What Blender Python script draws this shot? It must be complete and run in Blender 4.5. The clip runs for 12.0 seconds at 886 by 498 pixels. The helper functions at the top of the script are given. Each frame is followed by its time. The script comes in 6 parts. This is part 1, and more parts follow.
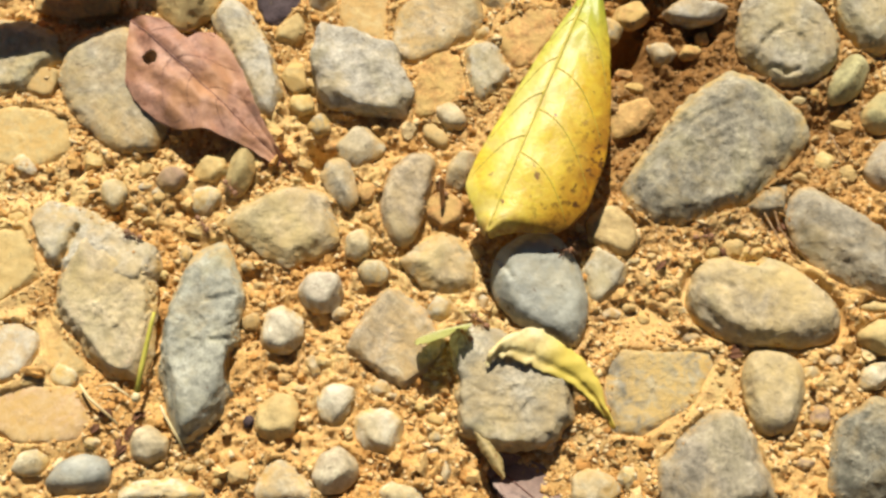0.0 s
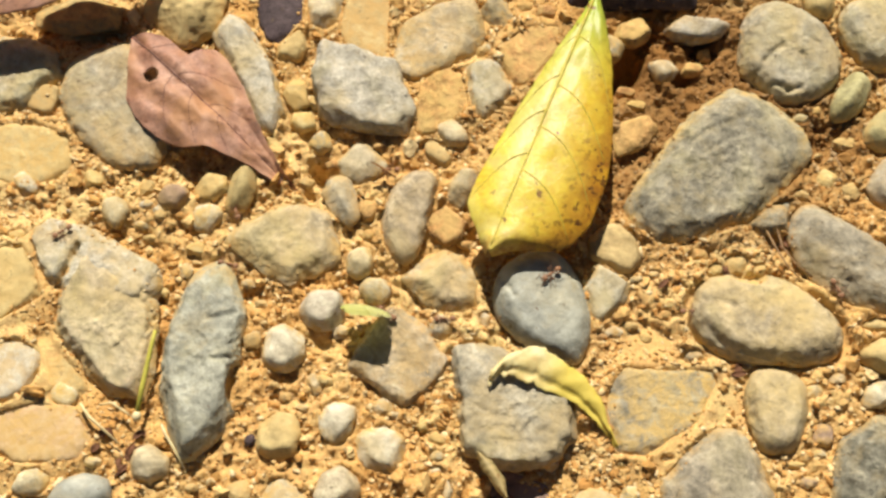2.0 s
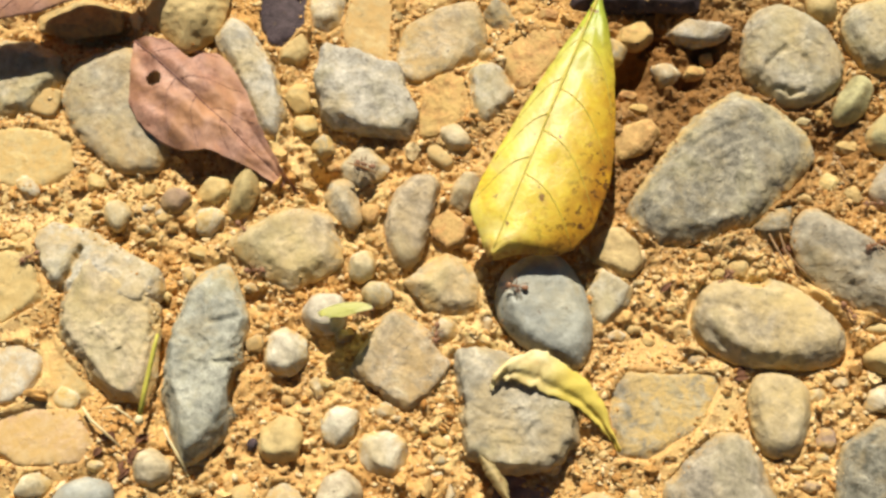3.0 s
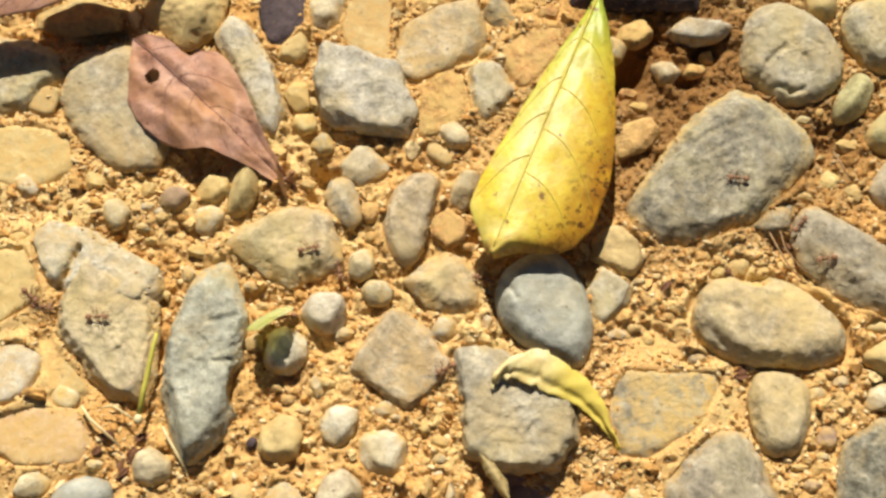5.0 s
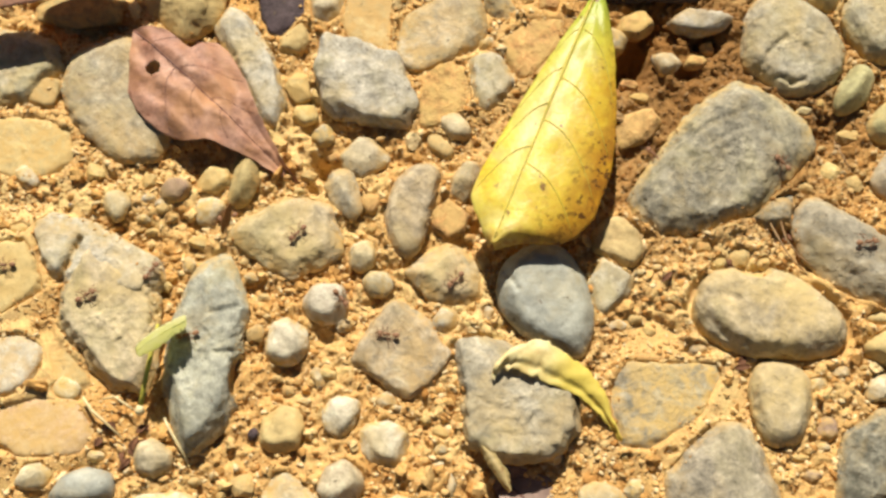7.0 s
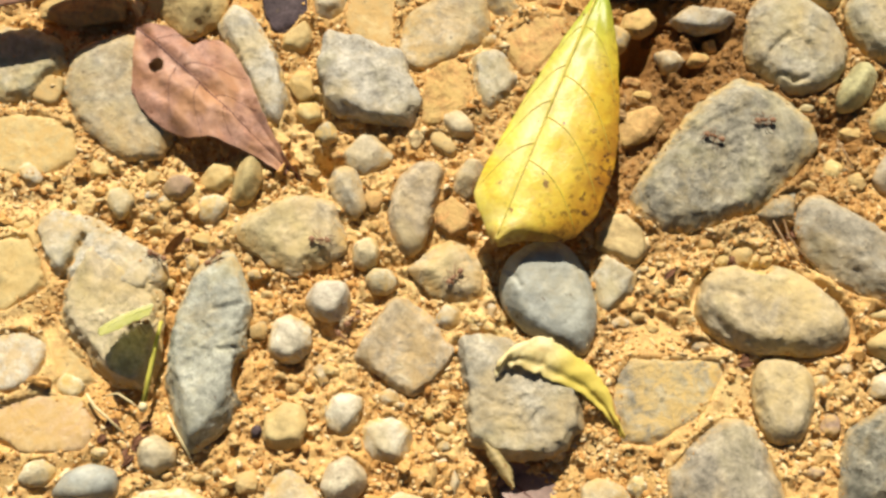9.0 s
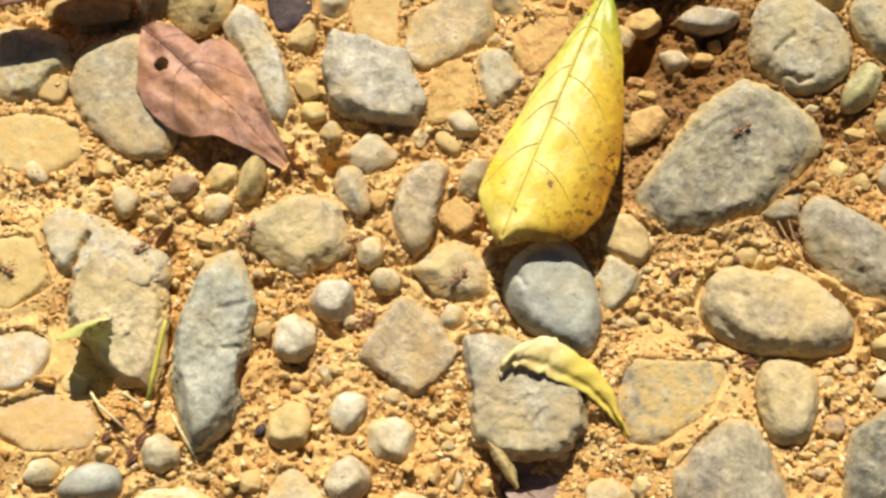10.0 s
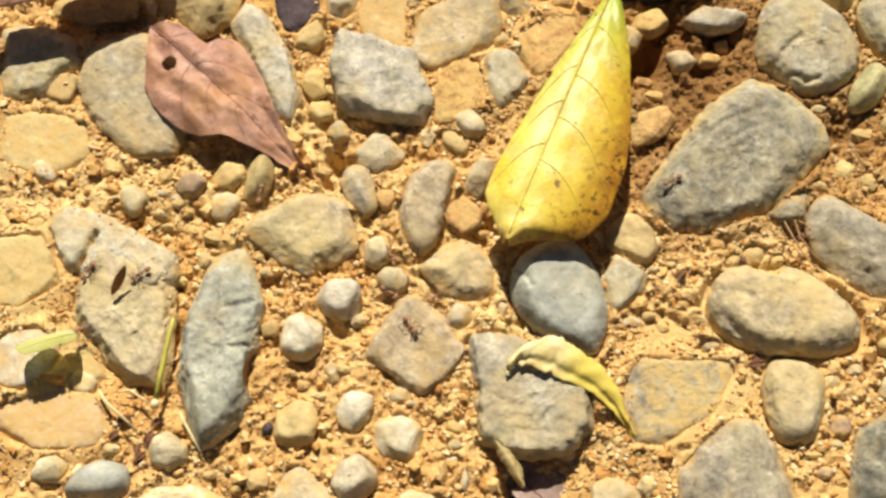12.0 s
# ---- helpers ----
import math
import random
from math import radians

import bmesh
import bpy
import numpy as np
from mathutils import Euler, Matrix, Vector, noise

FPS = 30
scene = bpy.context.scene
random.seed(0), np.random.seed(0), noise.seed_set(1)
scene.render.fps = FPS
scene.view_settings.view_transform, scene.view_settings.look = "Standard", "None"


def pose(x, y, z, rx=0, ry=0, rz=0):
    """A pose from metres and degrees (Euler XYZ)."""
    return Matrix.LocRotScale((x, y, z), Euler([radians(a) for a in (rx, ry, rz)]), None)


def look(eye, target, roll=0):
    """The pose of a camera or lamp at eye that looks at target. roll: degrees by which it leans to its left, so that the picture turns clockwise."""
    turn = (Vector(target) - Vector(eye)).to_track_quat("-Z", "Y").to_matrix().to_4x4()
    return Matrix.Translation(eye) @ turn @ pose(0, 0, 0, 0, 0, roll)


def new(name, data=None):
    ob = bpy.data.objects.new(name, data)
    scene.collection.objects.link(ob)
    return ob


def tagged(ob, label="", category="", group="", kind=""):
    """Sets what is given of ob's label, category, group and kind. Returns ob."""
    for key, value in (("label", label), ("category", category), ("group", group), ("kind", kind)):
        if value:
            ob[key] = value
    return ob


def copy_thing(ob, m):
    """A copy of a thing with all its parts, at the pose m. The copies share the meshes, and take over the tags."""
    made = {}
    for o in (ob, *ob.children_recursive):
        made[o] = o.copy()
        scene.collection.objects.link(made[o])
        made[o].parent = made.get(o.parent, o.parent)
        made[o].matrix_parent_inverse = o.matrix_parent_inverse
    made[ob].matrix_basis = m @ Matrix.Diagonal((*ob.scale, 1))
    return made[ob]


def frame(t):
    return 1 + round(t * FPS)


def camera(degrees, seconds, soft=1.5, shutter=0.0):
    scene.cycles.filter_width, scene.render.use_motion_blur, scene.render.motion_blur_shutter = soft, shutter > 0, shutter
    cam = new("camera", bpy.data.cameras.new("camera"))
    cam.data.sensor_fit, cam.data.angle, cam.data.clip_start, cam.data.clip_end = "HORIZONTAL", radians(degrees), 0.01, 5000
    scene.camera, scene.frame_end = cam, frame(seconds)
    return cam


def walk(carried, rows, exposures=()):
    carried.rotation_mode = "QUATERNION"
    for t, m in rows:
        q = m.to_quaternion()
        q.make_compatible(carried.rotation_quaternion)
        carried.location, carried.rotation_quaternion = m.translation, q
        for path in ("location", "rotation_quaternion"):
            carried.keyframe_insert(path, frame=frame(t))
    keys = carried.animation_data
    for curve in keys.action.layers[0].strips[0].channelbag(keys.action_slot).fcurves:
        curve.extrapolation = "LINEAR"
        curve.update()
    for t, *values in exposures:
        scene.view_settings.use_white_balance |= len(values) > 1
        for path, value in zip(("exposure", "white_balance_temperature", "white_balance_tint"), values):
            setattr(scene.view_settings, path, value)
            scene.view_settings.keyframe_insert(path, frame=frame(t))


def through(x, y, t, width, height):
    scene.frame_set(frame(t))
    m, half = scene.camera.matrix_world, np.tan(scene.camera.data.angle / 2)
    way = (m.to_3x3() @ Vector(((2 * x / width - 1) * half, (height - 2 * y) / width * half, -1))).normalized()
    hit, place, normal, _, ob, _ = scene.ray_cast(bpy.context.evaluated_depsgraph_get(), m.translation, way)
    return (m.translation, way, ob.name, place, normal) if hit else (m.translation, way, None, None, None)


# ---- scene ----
cam = camera(40, 12.0, soft=2.8)
EYE, GAZE = (0.0, -0.1033, 0.2838), (0.0, 0.0, 0.0)
# Seconds; degrees of pan to the left, of tilt up and of roll; millimetres by which the hand drifts.
DRIFT = [
    (0, 0.225, -0.464, 0.035, 2.07, -2.89, 0.32),
    (0.5, 0.189, -0.298, 0.081, 1.84, -2.42, 0.35),
    (1, 0.152, -0.148, 0.088, 1.61, -1.94, 0.16),
    (1.5, 0.069, -0.029, 0.069, 1.04, -1.56, 0.35),
    (2, 0.113, -0.000, 0.057, 1.02, -0.74, 0.27),
    (2.5, 0.147, 0.095, 0.059, 0.91, -0.59, 0.11),
    (3, 0.183, 0.129, 0.050, 0.79, -0.50, 0.25),
    (5, 0.047, 0.036, 0.035, 0.12, -0.16, -0.29),
    (5.5, 0.054, -0.032, 0.015, 0.13, -0.14, -0.26),
    (6, 0.046, -0.161, 0.002, 0.00, 0.00, 0.00),
    (6.5, 0.045, -0.158, -0.020, -0.09, -0.60, -0.41),
    (7, -0.003, -0.233, -0.015, -0.38, -0.92, -0.50),
    (9, 0.054, -0.229, 0.005, -0.82, -1.68, -0.48),
    (9.5, 0.127, -0.207, 0.036, -1.04, -1.75, -0.52),
    (10, 0.230, -0.234, 0.126, -0.98, -1.76, -0.44),
    (10.5, 0.266, -0.274, 0.204, -1.23, -1.74, -0.38),
    (11, 0.335, -0.289, 0.214, -1.24, -1.80, -0.14),
    (11.5, 0.374, -0.258, 0.243, -1.44, -1.98, -0.10),
    (12, 0.445, -0.236, 0.264, -1.55, -2.15, 0.15),
]
BASE = look(EYE, GAZE)
walk(cam, [(t, Matrix.Translation((dx / 1000, dy / 1000, dz / 1000)) @ BASE @ pose(0, 0, 0, up, left, roll)) for t, left, up, roll, dx, dy, dz in DRIFT],
     exposures=[(0, 0.25), (6, 0.28), (12, 0.33)])

# ---- light ----
SUN_UP, SUN_FROM = 47, 95          # elevation and bearing (counter-clockwise from +x) of the sun, degrees
sun = new("sun", bpy.data.lights.new("sun", "SUN"))
sun.data.energy, sun.data.angle, sun.data.color = 5.8, radians(0.6), (1.0, 0.93, 0.815)
sun.matrix_world = look((math.cos(radians(SUN_FROM)) * math.cos(radians(SUN_UP)), math.sin(radians(SUN_FROM)) * math.cos(radians(SUN_UP)), math.sin(radians(SUN_UP))), (0, 0, 0))
world = bpy.data.worlds.new("sky")
scene.world = world
world.use_nodes = True
sky = world.node_tree.nodes.new("ShaderNodeTexSky")
sky.sky_type, sky.sun_disc = "NISHITA", False
sky.sun_elevation, sky.sun_rotation = radians(SUN_UP), radians(90 - SUN_FROM)
world.node_tree.nodes["Background"].inputs["Strength"].default_value = 0.025
world.node_tree.links.new(sky.outputs[0], world.node_tree.nodes["Background"].inputs["Color"])

# ---- materials ----
def graph(name, rough=0.85, spec=0.3):
    m = bpy.data.materials.new(name)
    m.use_nodes = True
    nt = m.node_tree
    b = nt.nodes["Principled BSDF"]
    b.inputs["Roughness"].default_value = rough
    b.inputs["Specular IOR Level"].default_value = spec
    return m, nt, b


def node(nt, kind, **sets):
    n = nt.nodes.new("ShaderNode" + kind)
    for k, v in sets.items():
        n.inputs[k.replace("_", " ")].default_value = v
    return n


def noise_tex(nt, scale, detail=5.0, rough=0.6, distort=0.0, coords=None):
    n = node(nt, "TexNoise", Scale=scale, Detail=detail, Roughness=rough, Distortion=distort)
    if coords is None:
        coords = nt.nodes.new("ShaderNodeTexCoord").outputs["Object"]
    nt.links.new(coords, n.inputs["Vector"])
    return n.outputs["Fac"]


def ramp(nt, fac, *stops):
    n = nt.nodes.new("ShaderNodeValToRGB")
    while len(n.color_ramp.elements) < len(stops):
        n.color_ramp.elements.new(0.5)
    for e, (p, c) in zip(n.color_ramp.elements, stops):
        e.position = p
        e.color = (*c, 1) if isinstance(c, tuple) else (c, c, c, 1)
    nt.links.new(fac, n.inputs[0])
    return n.outputs[0]


def mix(nt, a, b, fac, how="MIX"):
    n = nt.nodes.new("ShaderNodeMix")
    n.data_type, n.blend_type = "RGBA", how
    for sock, v in ((n.inputs["A"], a), (n.inputs["B"], b), (n.inputs["Factor"], fac)):
        if isinstance(v, tuple):
            sock.default_value = (*v, 1)
        elif isinstance(v, (int, float)):
            sock.default_value = v
        else:
            nt.links.new(v, sock)
    return n.outputs["Result"]


def bumped(nt, b, *layers):
    """layers of (height, strength, distance in metres)"""
    last = None
    for height, strength, dist in layers:
        n = node(nt, "Bump", Strength=strength, Distance=dist)
        nt.links.new(height, n.inputs["Height"])
        if last:
            nt.links.new(last, n.inputs["Normal"])
        last = n.outputs["Normal"]
    nt.links.new(last, b.inputs["Normal"])


def varied(nt, colour, hue, value):
    """shift hue and value a little from object to object"""
    info = nt.nodes.new("ShaderNodeObjectInfo")
    h = nt.nodes.new("ShaderNodeHueSaturation")
    for sock, lo, hi in (("Hue", 0.5 - hue, 0.5 + hue), ("Value", 1 - value, 1 + value)):
        r = node(nt, "MapRange")
        r.inputs["To Min"].default_value, r.inputs["To Max"].default_value = lo, hi
        nt.links.new(info.outputs["Random"], r.inputs["Value"])
        nt.links.new(r.outputs[0], h.inputs[sock])
    nt.links.new(colour, h.inputs["Color"])
    return h.outputs[0]


DUST = (0.56, 0.415, 0.18)
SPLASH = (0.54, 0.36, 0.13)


def cells(nt, scale):
    """a net of fine veins"""
    n = nt.nodes.new("ShaderNodeTexVoronoi")
    n.feature = "DISTANCE_TO_EDGE"
    n.inputs["Scale"].default_value = scale
    nt.links.new(nt.nodes.new("ShaderNodeTexCoord").outputs["Object"], n.inputs["Vector"])
    return ramp(nt, n.outputs["Distance"], (0.0, 0.0), (0.10, 1.0))


def stone_material(name, dark, light, dust=0.4, grain=1.0, rough=0.85, foot=1.0, olive=0.0):
    m, nt, b = graph(name, rough)
    place = nt.nodes.new("ShaderNodeNewGeometry").outputs["Position"]
    turned = nt.nodes.new("ShaderNodeMapping")
    turned.inputs["Rotation"].default_value = (0.5, 0.35, 0.7)
    nt.links.new(place, turned.inputs["Vector"])
    co = turned.outputs[0]
    big = noise_tex(nt, 95, 5, 0.6, 0.6, co)
    blot = noise_tex(nt, 380, 5, 0.65, 0.2, co)
    fine = noise_tex(nt, 900, 5, 0.65, 0.0, co)
    speck = noise_tex(nt, 1900, 3, 0.6, 0.0, co)
    # bedding of the rock, running its own way in each stone
    turn = nt.nodes.new("ShaderNodeVectorRotate")
    turn.rotation_type = "Z_AXIS"
    angle = nt.nodes.new("ShaderNodeMath")
    angle.operation, angle.inputs[1].default_value = "MULTIPLY", 6.28
    nt.links.new(nt.nodes.new("ShaderNodeObjectInfo").outputs["Random"], angle.inputs[0])
    nt.links.new(nt.nodes.new("ShaderNodeTexCoord").outputs["Object"], turn.inputs["Vector"])
    nt.links.new(angle.outputs[0], turn.inputs["Angle"])
    squeeze = nt.nodes.new("ShaderNodeMapping")
    squeeze.inputs["Scale"].default_value = (0.45, 1.0, 1.0)
    nt.links.new(turn.outputs[0], squeeze.inputs["Vector"])
    beds = noise_tex(nt, 430, 6, 0.62, 0.35, squeeze.outputs[0])
    base = mix(nt, dark, light, ramp(nt, big, (0.34, 0.0), (0.66, 1.0)))
    base = mix(nt, base, ramp(nt, fine, (0.32, 0.3), (0.5, 0.5), (0.68, 0.68)), 0.35 * grain, "OVERLAY")
    base = mix(nt, base, ramp(nt, blot, (0.3, 0.26), (0.5, 0.5), (0.7, 0.74)), 0.7 * grain, "OVERLAY")
    base = mix(nt, base, ramp(nt, beds, (0.32, 0.36), (0.5, 0.5), (0.68, 0.64)), 0.4 * grain, "OVERLAY")
    stain = noise_tex(nt, 170, 7, 0.7, 0.8, co)
    base = mix(nt, base, ramp(nt, stain, (0.36, 0.30), (0.47, 0.5), (0.55, 0.5), (0.64, 0.66)), 0.75 * grain, "OVERLAY")
    base = mix(nt, base, ramp(nt, speck, (0.3, 0.25), (0.45, 0.5), (0.72, 0.66)), 0.22 * grain, "OVERLAY")
    patch = ramp(nt, noise_tex(nt, 62, 8, 0.72, 0.2, co), (0.53 - 0.2 * dust, 0.0), (0.74 - 0.15 * dust, min(1.0, 0.3 + 0.75 * dust)))
    base = mix(nt, base, DUST, patch)
    lichen = ramp(nt, noise_tex(nt, 48, 7, 0.66, 0.5, co), (0.48, 0.0), (0.64, 0.6 * olive))
    base = mix(nt, base, (0.42, 0.355, 0.135), lichen)
    pits = ramp(nt, noise_tex(nt, 520, 3, 0.5, 0.3, co), (0.25, 1.0), (0.32, 0.0))
    base = mix(nt, base, (0.12, 0.085, 0.05), mix(nt, pits, (0.7, 0.7, 0.7), 1.0, "MULTIPLY"))
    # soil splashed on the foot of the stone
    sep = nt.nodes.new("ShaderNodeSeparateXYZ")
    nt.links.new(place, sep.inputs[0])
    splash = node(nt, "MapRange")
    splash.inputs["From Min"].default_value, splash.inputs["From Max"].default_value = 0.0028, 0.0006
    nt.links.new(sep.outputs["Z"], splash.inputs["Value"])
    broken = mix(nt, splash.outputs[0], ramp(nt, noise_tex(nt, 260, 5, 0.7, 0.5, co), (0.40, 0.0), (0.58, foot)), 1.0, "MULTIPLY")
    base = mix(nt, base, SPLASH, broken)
    nt.links.new(varied(nt, base, 0.005, 0.07), b.inputs["Base Color"])
    bumped(nt, b, (big, 0.3, 0.0015), (stain, 0.45 * grain, 0.0012), (blot, 0.4 * grain, 0.0009), (beds, 0.35 * grain, 0.0008), (fine, 0.4 * grain, 0.0006), (speck, 0.25 * grain, 0.00025))
    return m


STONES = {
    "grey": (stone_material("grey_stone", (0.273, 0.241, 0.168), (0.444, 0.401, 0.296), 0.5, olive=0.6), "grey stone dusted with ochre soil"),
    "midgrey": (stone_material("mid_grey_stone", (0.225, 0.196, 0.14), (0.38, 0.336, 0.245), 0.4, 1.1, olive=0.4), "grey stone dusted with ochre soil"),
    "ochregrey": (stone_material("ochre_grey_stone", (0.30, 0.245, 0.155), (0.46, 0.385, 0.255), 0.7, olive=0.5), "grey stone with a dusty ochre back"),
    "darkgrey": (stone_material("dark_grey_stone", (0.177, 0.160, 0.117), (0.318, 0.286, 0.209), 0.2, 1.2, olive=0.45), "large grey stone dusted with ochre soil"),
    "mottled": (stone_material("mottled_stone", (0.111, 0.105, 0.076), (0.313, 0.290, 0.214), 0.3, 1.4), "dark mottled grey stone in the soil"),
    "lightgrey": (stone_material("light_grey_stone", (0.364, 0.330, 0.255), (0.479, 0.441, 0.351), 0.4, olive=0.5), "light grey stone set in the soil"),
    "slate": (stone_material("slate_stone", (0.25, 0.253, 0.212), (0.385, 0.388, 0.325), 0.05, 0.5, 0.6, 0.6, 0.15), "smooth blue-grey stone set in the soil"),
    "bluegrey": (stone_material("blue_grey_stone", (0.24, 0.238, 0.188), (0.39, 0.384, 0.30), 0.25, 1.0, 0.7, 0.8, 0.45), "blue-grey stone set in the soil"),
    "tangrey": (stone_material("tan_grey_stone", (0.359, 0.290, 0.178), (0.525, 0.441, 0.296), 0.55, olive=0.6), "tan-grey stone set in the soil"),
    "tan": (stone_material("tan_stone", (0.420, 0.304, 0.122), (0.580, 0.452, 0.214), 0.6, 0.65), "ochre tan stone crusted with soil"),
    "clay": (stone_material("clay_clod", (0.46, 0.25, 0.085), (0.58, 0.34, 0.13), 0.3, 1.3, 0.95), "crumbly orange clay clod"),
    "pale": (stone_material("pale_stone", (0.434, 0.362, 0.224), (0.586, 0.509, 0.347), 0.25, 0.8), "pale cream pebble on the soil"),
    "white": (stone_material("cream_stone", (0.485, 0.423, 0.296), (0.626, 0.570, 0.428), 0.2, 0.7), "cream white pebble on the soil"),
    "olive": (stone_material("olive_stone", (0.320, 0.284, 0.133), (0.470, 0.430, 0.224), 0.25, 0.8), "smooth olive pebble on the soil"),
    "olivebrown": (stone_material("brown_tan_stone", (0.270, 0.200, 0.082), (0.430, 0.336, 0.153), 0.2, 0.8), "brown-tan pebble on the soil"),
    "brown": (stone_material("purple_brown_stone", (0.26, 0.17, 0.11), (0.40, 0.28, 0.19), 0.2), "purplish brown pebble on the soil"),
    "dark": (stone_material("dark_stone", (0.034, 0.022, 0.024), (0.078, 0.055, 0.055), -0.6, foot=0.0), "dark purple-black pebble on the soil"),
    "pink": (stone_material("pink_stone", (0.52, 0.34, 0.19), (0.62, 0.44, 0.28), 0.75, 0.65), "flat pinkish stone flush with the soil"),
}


def brown_patch(nt, base, co):
    """a browner, darker patch of soil with a ragged rim"""
    d = nt.nodes.new("ShaderNodeVectorMath")
    d.operation = "DISTANCE"
    nt.links.new(co, d.inputs[0])
    d.inputs[1].default_value = (0.070, 0.042, 0.0)
    wob = nt.nodes.new("ShaderNodeMath")
    wob.operation, wob.inputs[1].default_value = "MULTIPLY_ADD", 0.045
    nt.links.new(noise_tex(nt, 45, 5, 0.6, 0.4, co), wob.inputs[0])
    nt.links.new(d.outputs["Value"], wob.inputs[2])
    return mix(nt, base, (0.185, 0.082, 0.022), ramp(nt, wob.outputs[0], (0.047, 0.8), (0.075, 0.0)))


def soil_material():
    m, nt, b = graph("soil", 0.95, 0.15)
    co = nt.nodes.new("ShaderNodeNewGeometry").outputs["Position"]
    broad = noise_tex(nt, 22, 4, 0.55, 0.3, co)
    mid = noise_tex(nt, 260, 6, 0.7, 0.2, co)
    fine = noise_tex(nt, 1500, 5, 0.7, 0.0, co)
    base = mix(nt, (0.56, 0.315, 0.10), (0.67, 0.475, 0.20), ramp(nt, broad, (0.38, 0.0), (0.62, 1.0)))
    base = mix(nt, base, ramp(nt, mid, (0.25, 0.28), (0.5, 0.5), (0.75, 0.7)), 0.6, "OVERLAY")
    base = mix(nt, base, ramp(nt, fine, (0.3, 0.3), (0.5, 0.5), (0.72, 0.72)), 0.5, "OVERLAY")
    base = brown_patch(nt, base, co)
    nt.links.new(base, b.inputs["Base Color"])
    bumped(nt, b, (mid, 0.6, 0.0012), (fine, 0.6, 0.0004))
    return m


def grit_material():
    m, nt, b = graph("grit", 0.95, 0.15)
    isl = nt.nodes.new("ShaderNodeNewGeometry")
    base = ramp(nt, isl.outputs["Random Per Island"], (0.0, (0.40, 0.19, 0.05)), (0.35, (0.55, 0.31, 0.10)), (0.75, (0.66, 0.465, 0.205)), (1.0, (0.74, 0.585, 0.33)))
    fine = noise_tex(nt, 1400, 4, 0.7, 0.0, isl.outputs["Position"])
    base = mix(nt, base, ramp(nt, fine, (0.3, 0.35), (0.7, 0.65)), 0.5, "OVERLAY")
    base = brown_patch(nt, base, isl.outputs["Position"])
    nt.links.new(base, b.inputs["Base Color"])
    bumped(nt, b, (fine, 0.5, 0.0004))
    return m


def clod_material():
    m, nt, b = graph("soil_clod", 0.95, 0.15)
    place = nt.nodes.new("ShaderNodeNewGeometry").outputs["Position"]
    rand = nt.nodes.new("ShaderNodeObjectInfo").outputs["Random"]
    base = ramp(nt, rand, (0.0, (0.46, 0.23, 0.065)), (0.4, (0.58, 0.34, 0.11)), (0.8, (0.66, 0.46, 0.19)), (1.0, (0.70, 0.54, 0.28)))
    fine = noise_tex(nt, 1300, 5, 0.7, 0.0, place)
    base = mix(nt, base, ramp(nt, fine, (0.3, 0.3), (0.7, 0.68)), 0.6, "OVERLAY")
    base = brown_patch(nt, base, place)
    nt.links.new(base, b.inputs["Base Color"])
    bumped(nt, b, (noise_tex(nt, 500, 4, 0.6, 0.0, place), 0.5, 0.0008), (fine, 0.5, 0.0003))
    return m


M_SOIL, M_GRIT, M_CLOD = soil_material(), grit_material(), clod_material()


def leaf_material(name, low, high, spots=(0.2, 0.1, 0.03), spot_at=0.68, through=0.25, rough=0.55, scale=1.0):
    m, nt, b = graph(name, rough, 0.4)
    co = nt.nodes.new("ShaderNodeTexCoord").outputs["Object"]
    broad = noise_tex(nt, 60 * scale, 4, 0.55, 0.5, co)
    fine = noise_tex(nt, 700 * scale, 5, 0.65, 0.0, co)
    base = mix(nt, low, high, ramp(nt, broad, (0.32, 0.0), (0.68, 1.0)))
    base = mix(nt, base, ramp(nt, fine, (0.3, 0.34), (0.7, 0.66)), 0.6, "OVERLAY")
    net = cells(nt, 420)
    base = mix(nt, base, ramp(nt, net, (0.0, 0.46), (1.0, 0.51)), 0.3, "OVERLAY")
    mott = noise_tex(nt, 170 * scale, 5, 0.65, 0.4, co)
    base = mix(nt, base, ramp(nt, mott, (0.32, 0.38), (0.68, 0.64)), 0.6, "OVERLAY")
    base = mix(nt, base, spots, ramp(nt, noise_tex(nt, 240 * scale, 3, 0.5, 0.0, co), (spot_at, 0.0), (spot_at + 0.06, 0.8)))
    nt.links.new(base, b.inputs["Base Color"])
    bumped(nt, b, (broad, 0.3, 0.001), (mott, 0.3, 0.0006), (net, 0.12, 0.0002), (fine, 0.3, 0.0002))
    tr = node(nt, "BsdfTranslucent")
    nt.links.new(base, tr.inputs["Color"])
    mx = nt.nodes.new("ShaderNodeMixShader")
    mx.inputs[0].default_value = through
    nt.links.new(b.outputs[0], mx.inputs[1])
    nt.links.new(tr.outputs[0], mx.inputs[2])
    nt.links.new(mx.outputs[0], nt.nodes["Material Output"].inputs["Surface"])
    return m, nt, base, b, tr


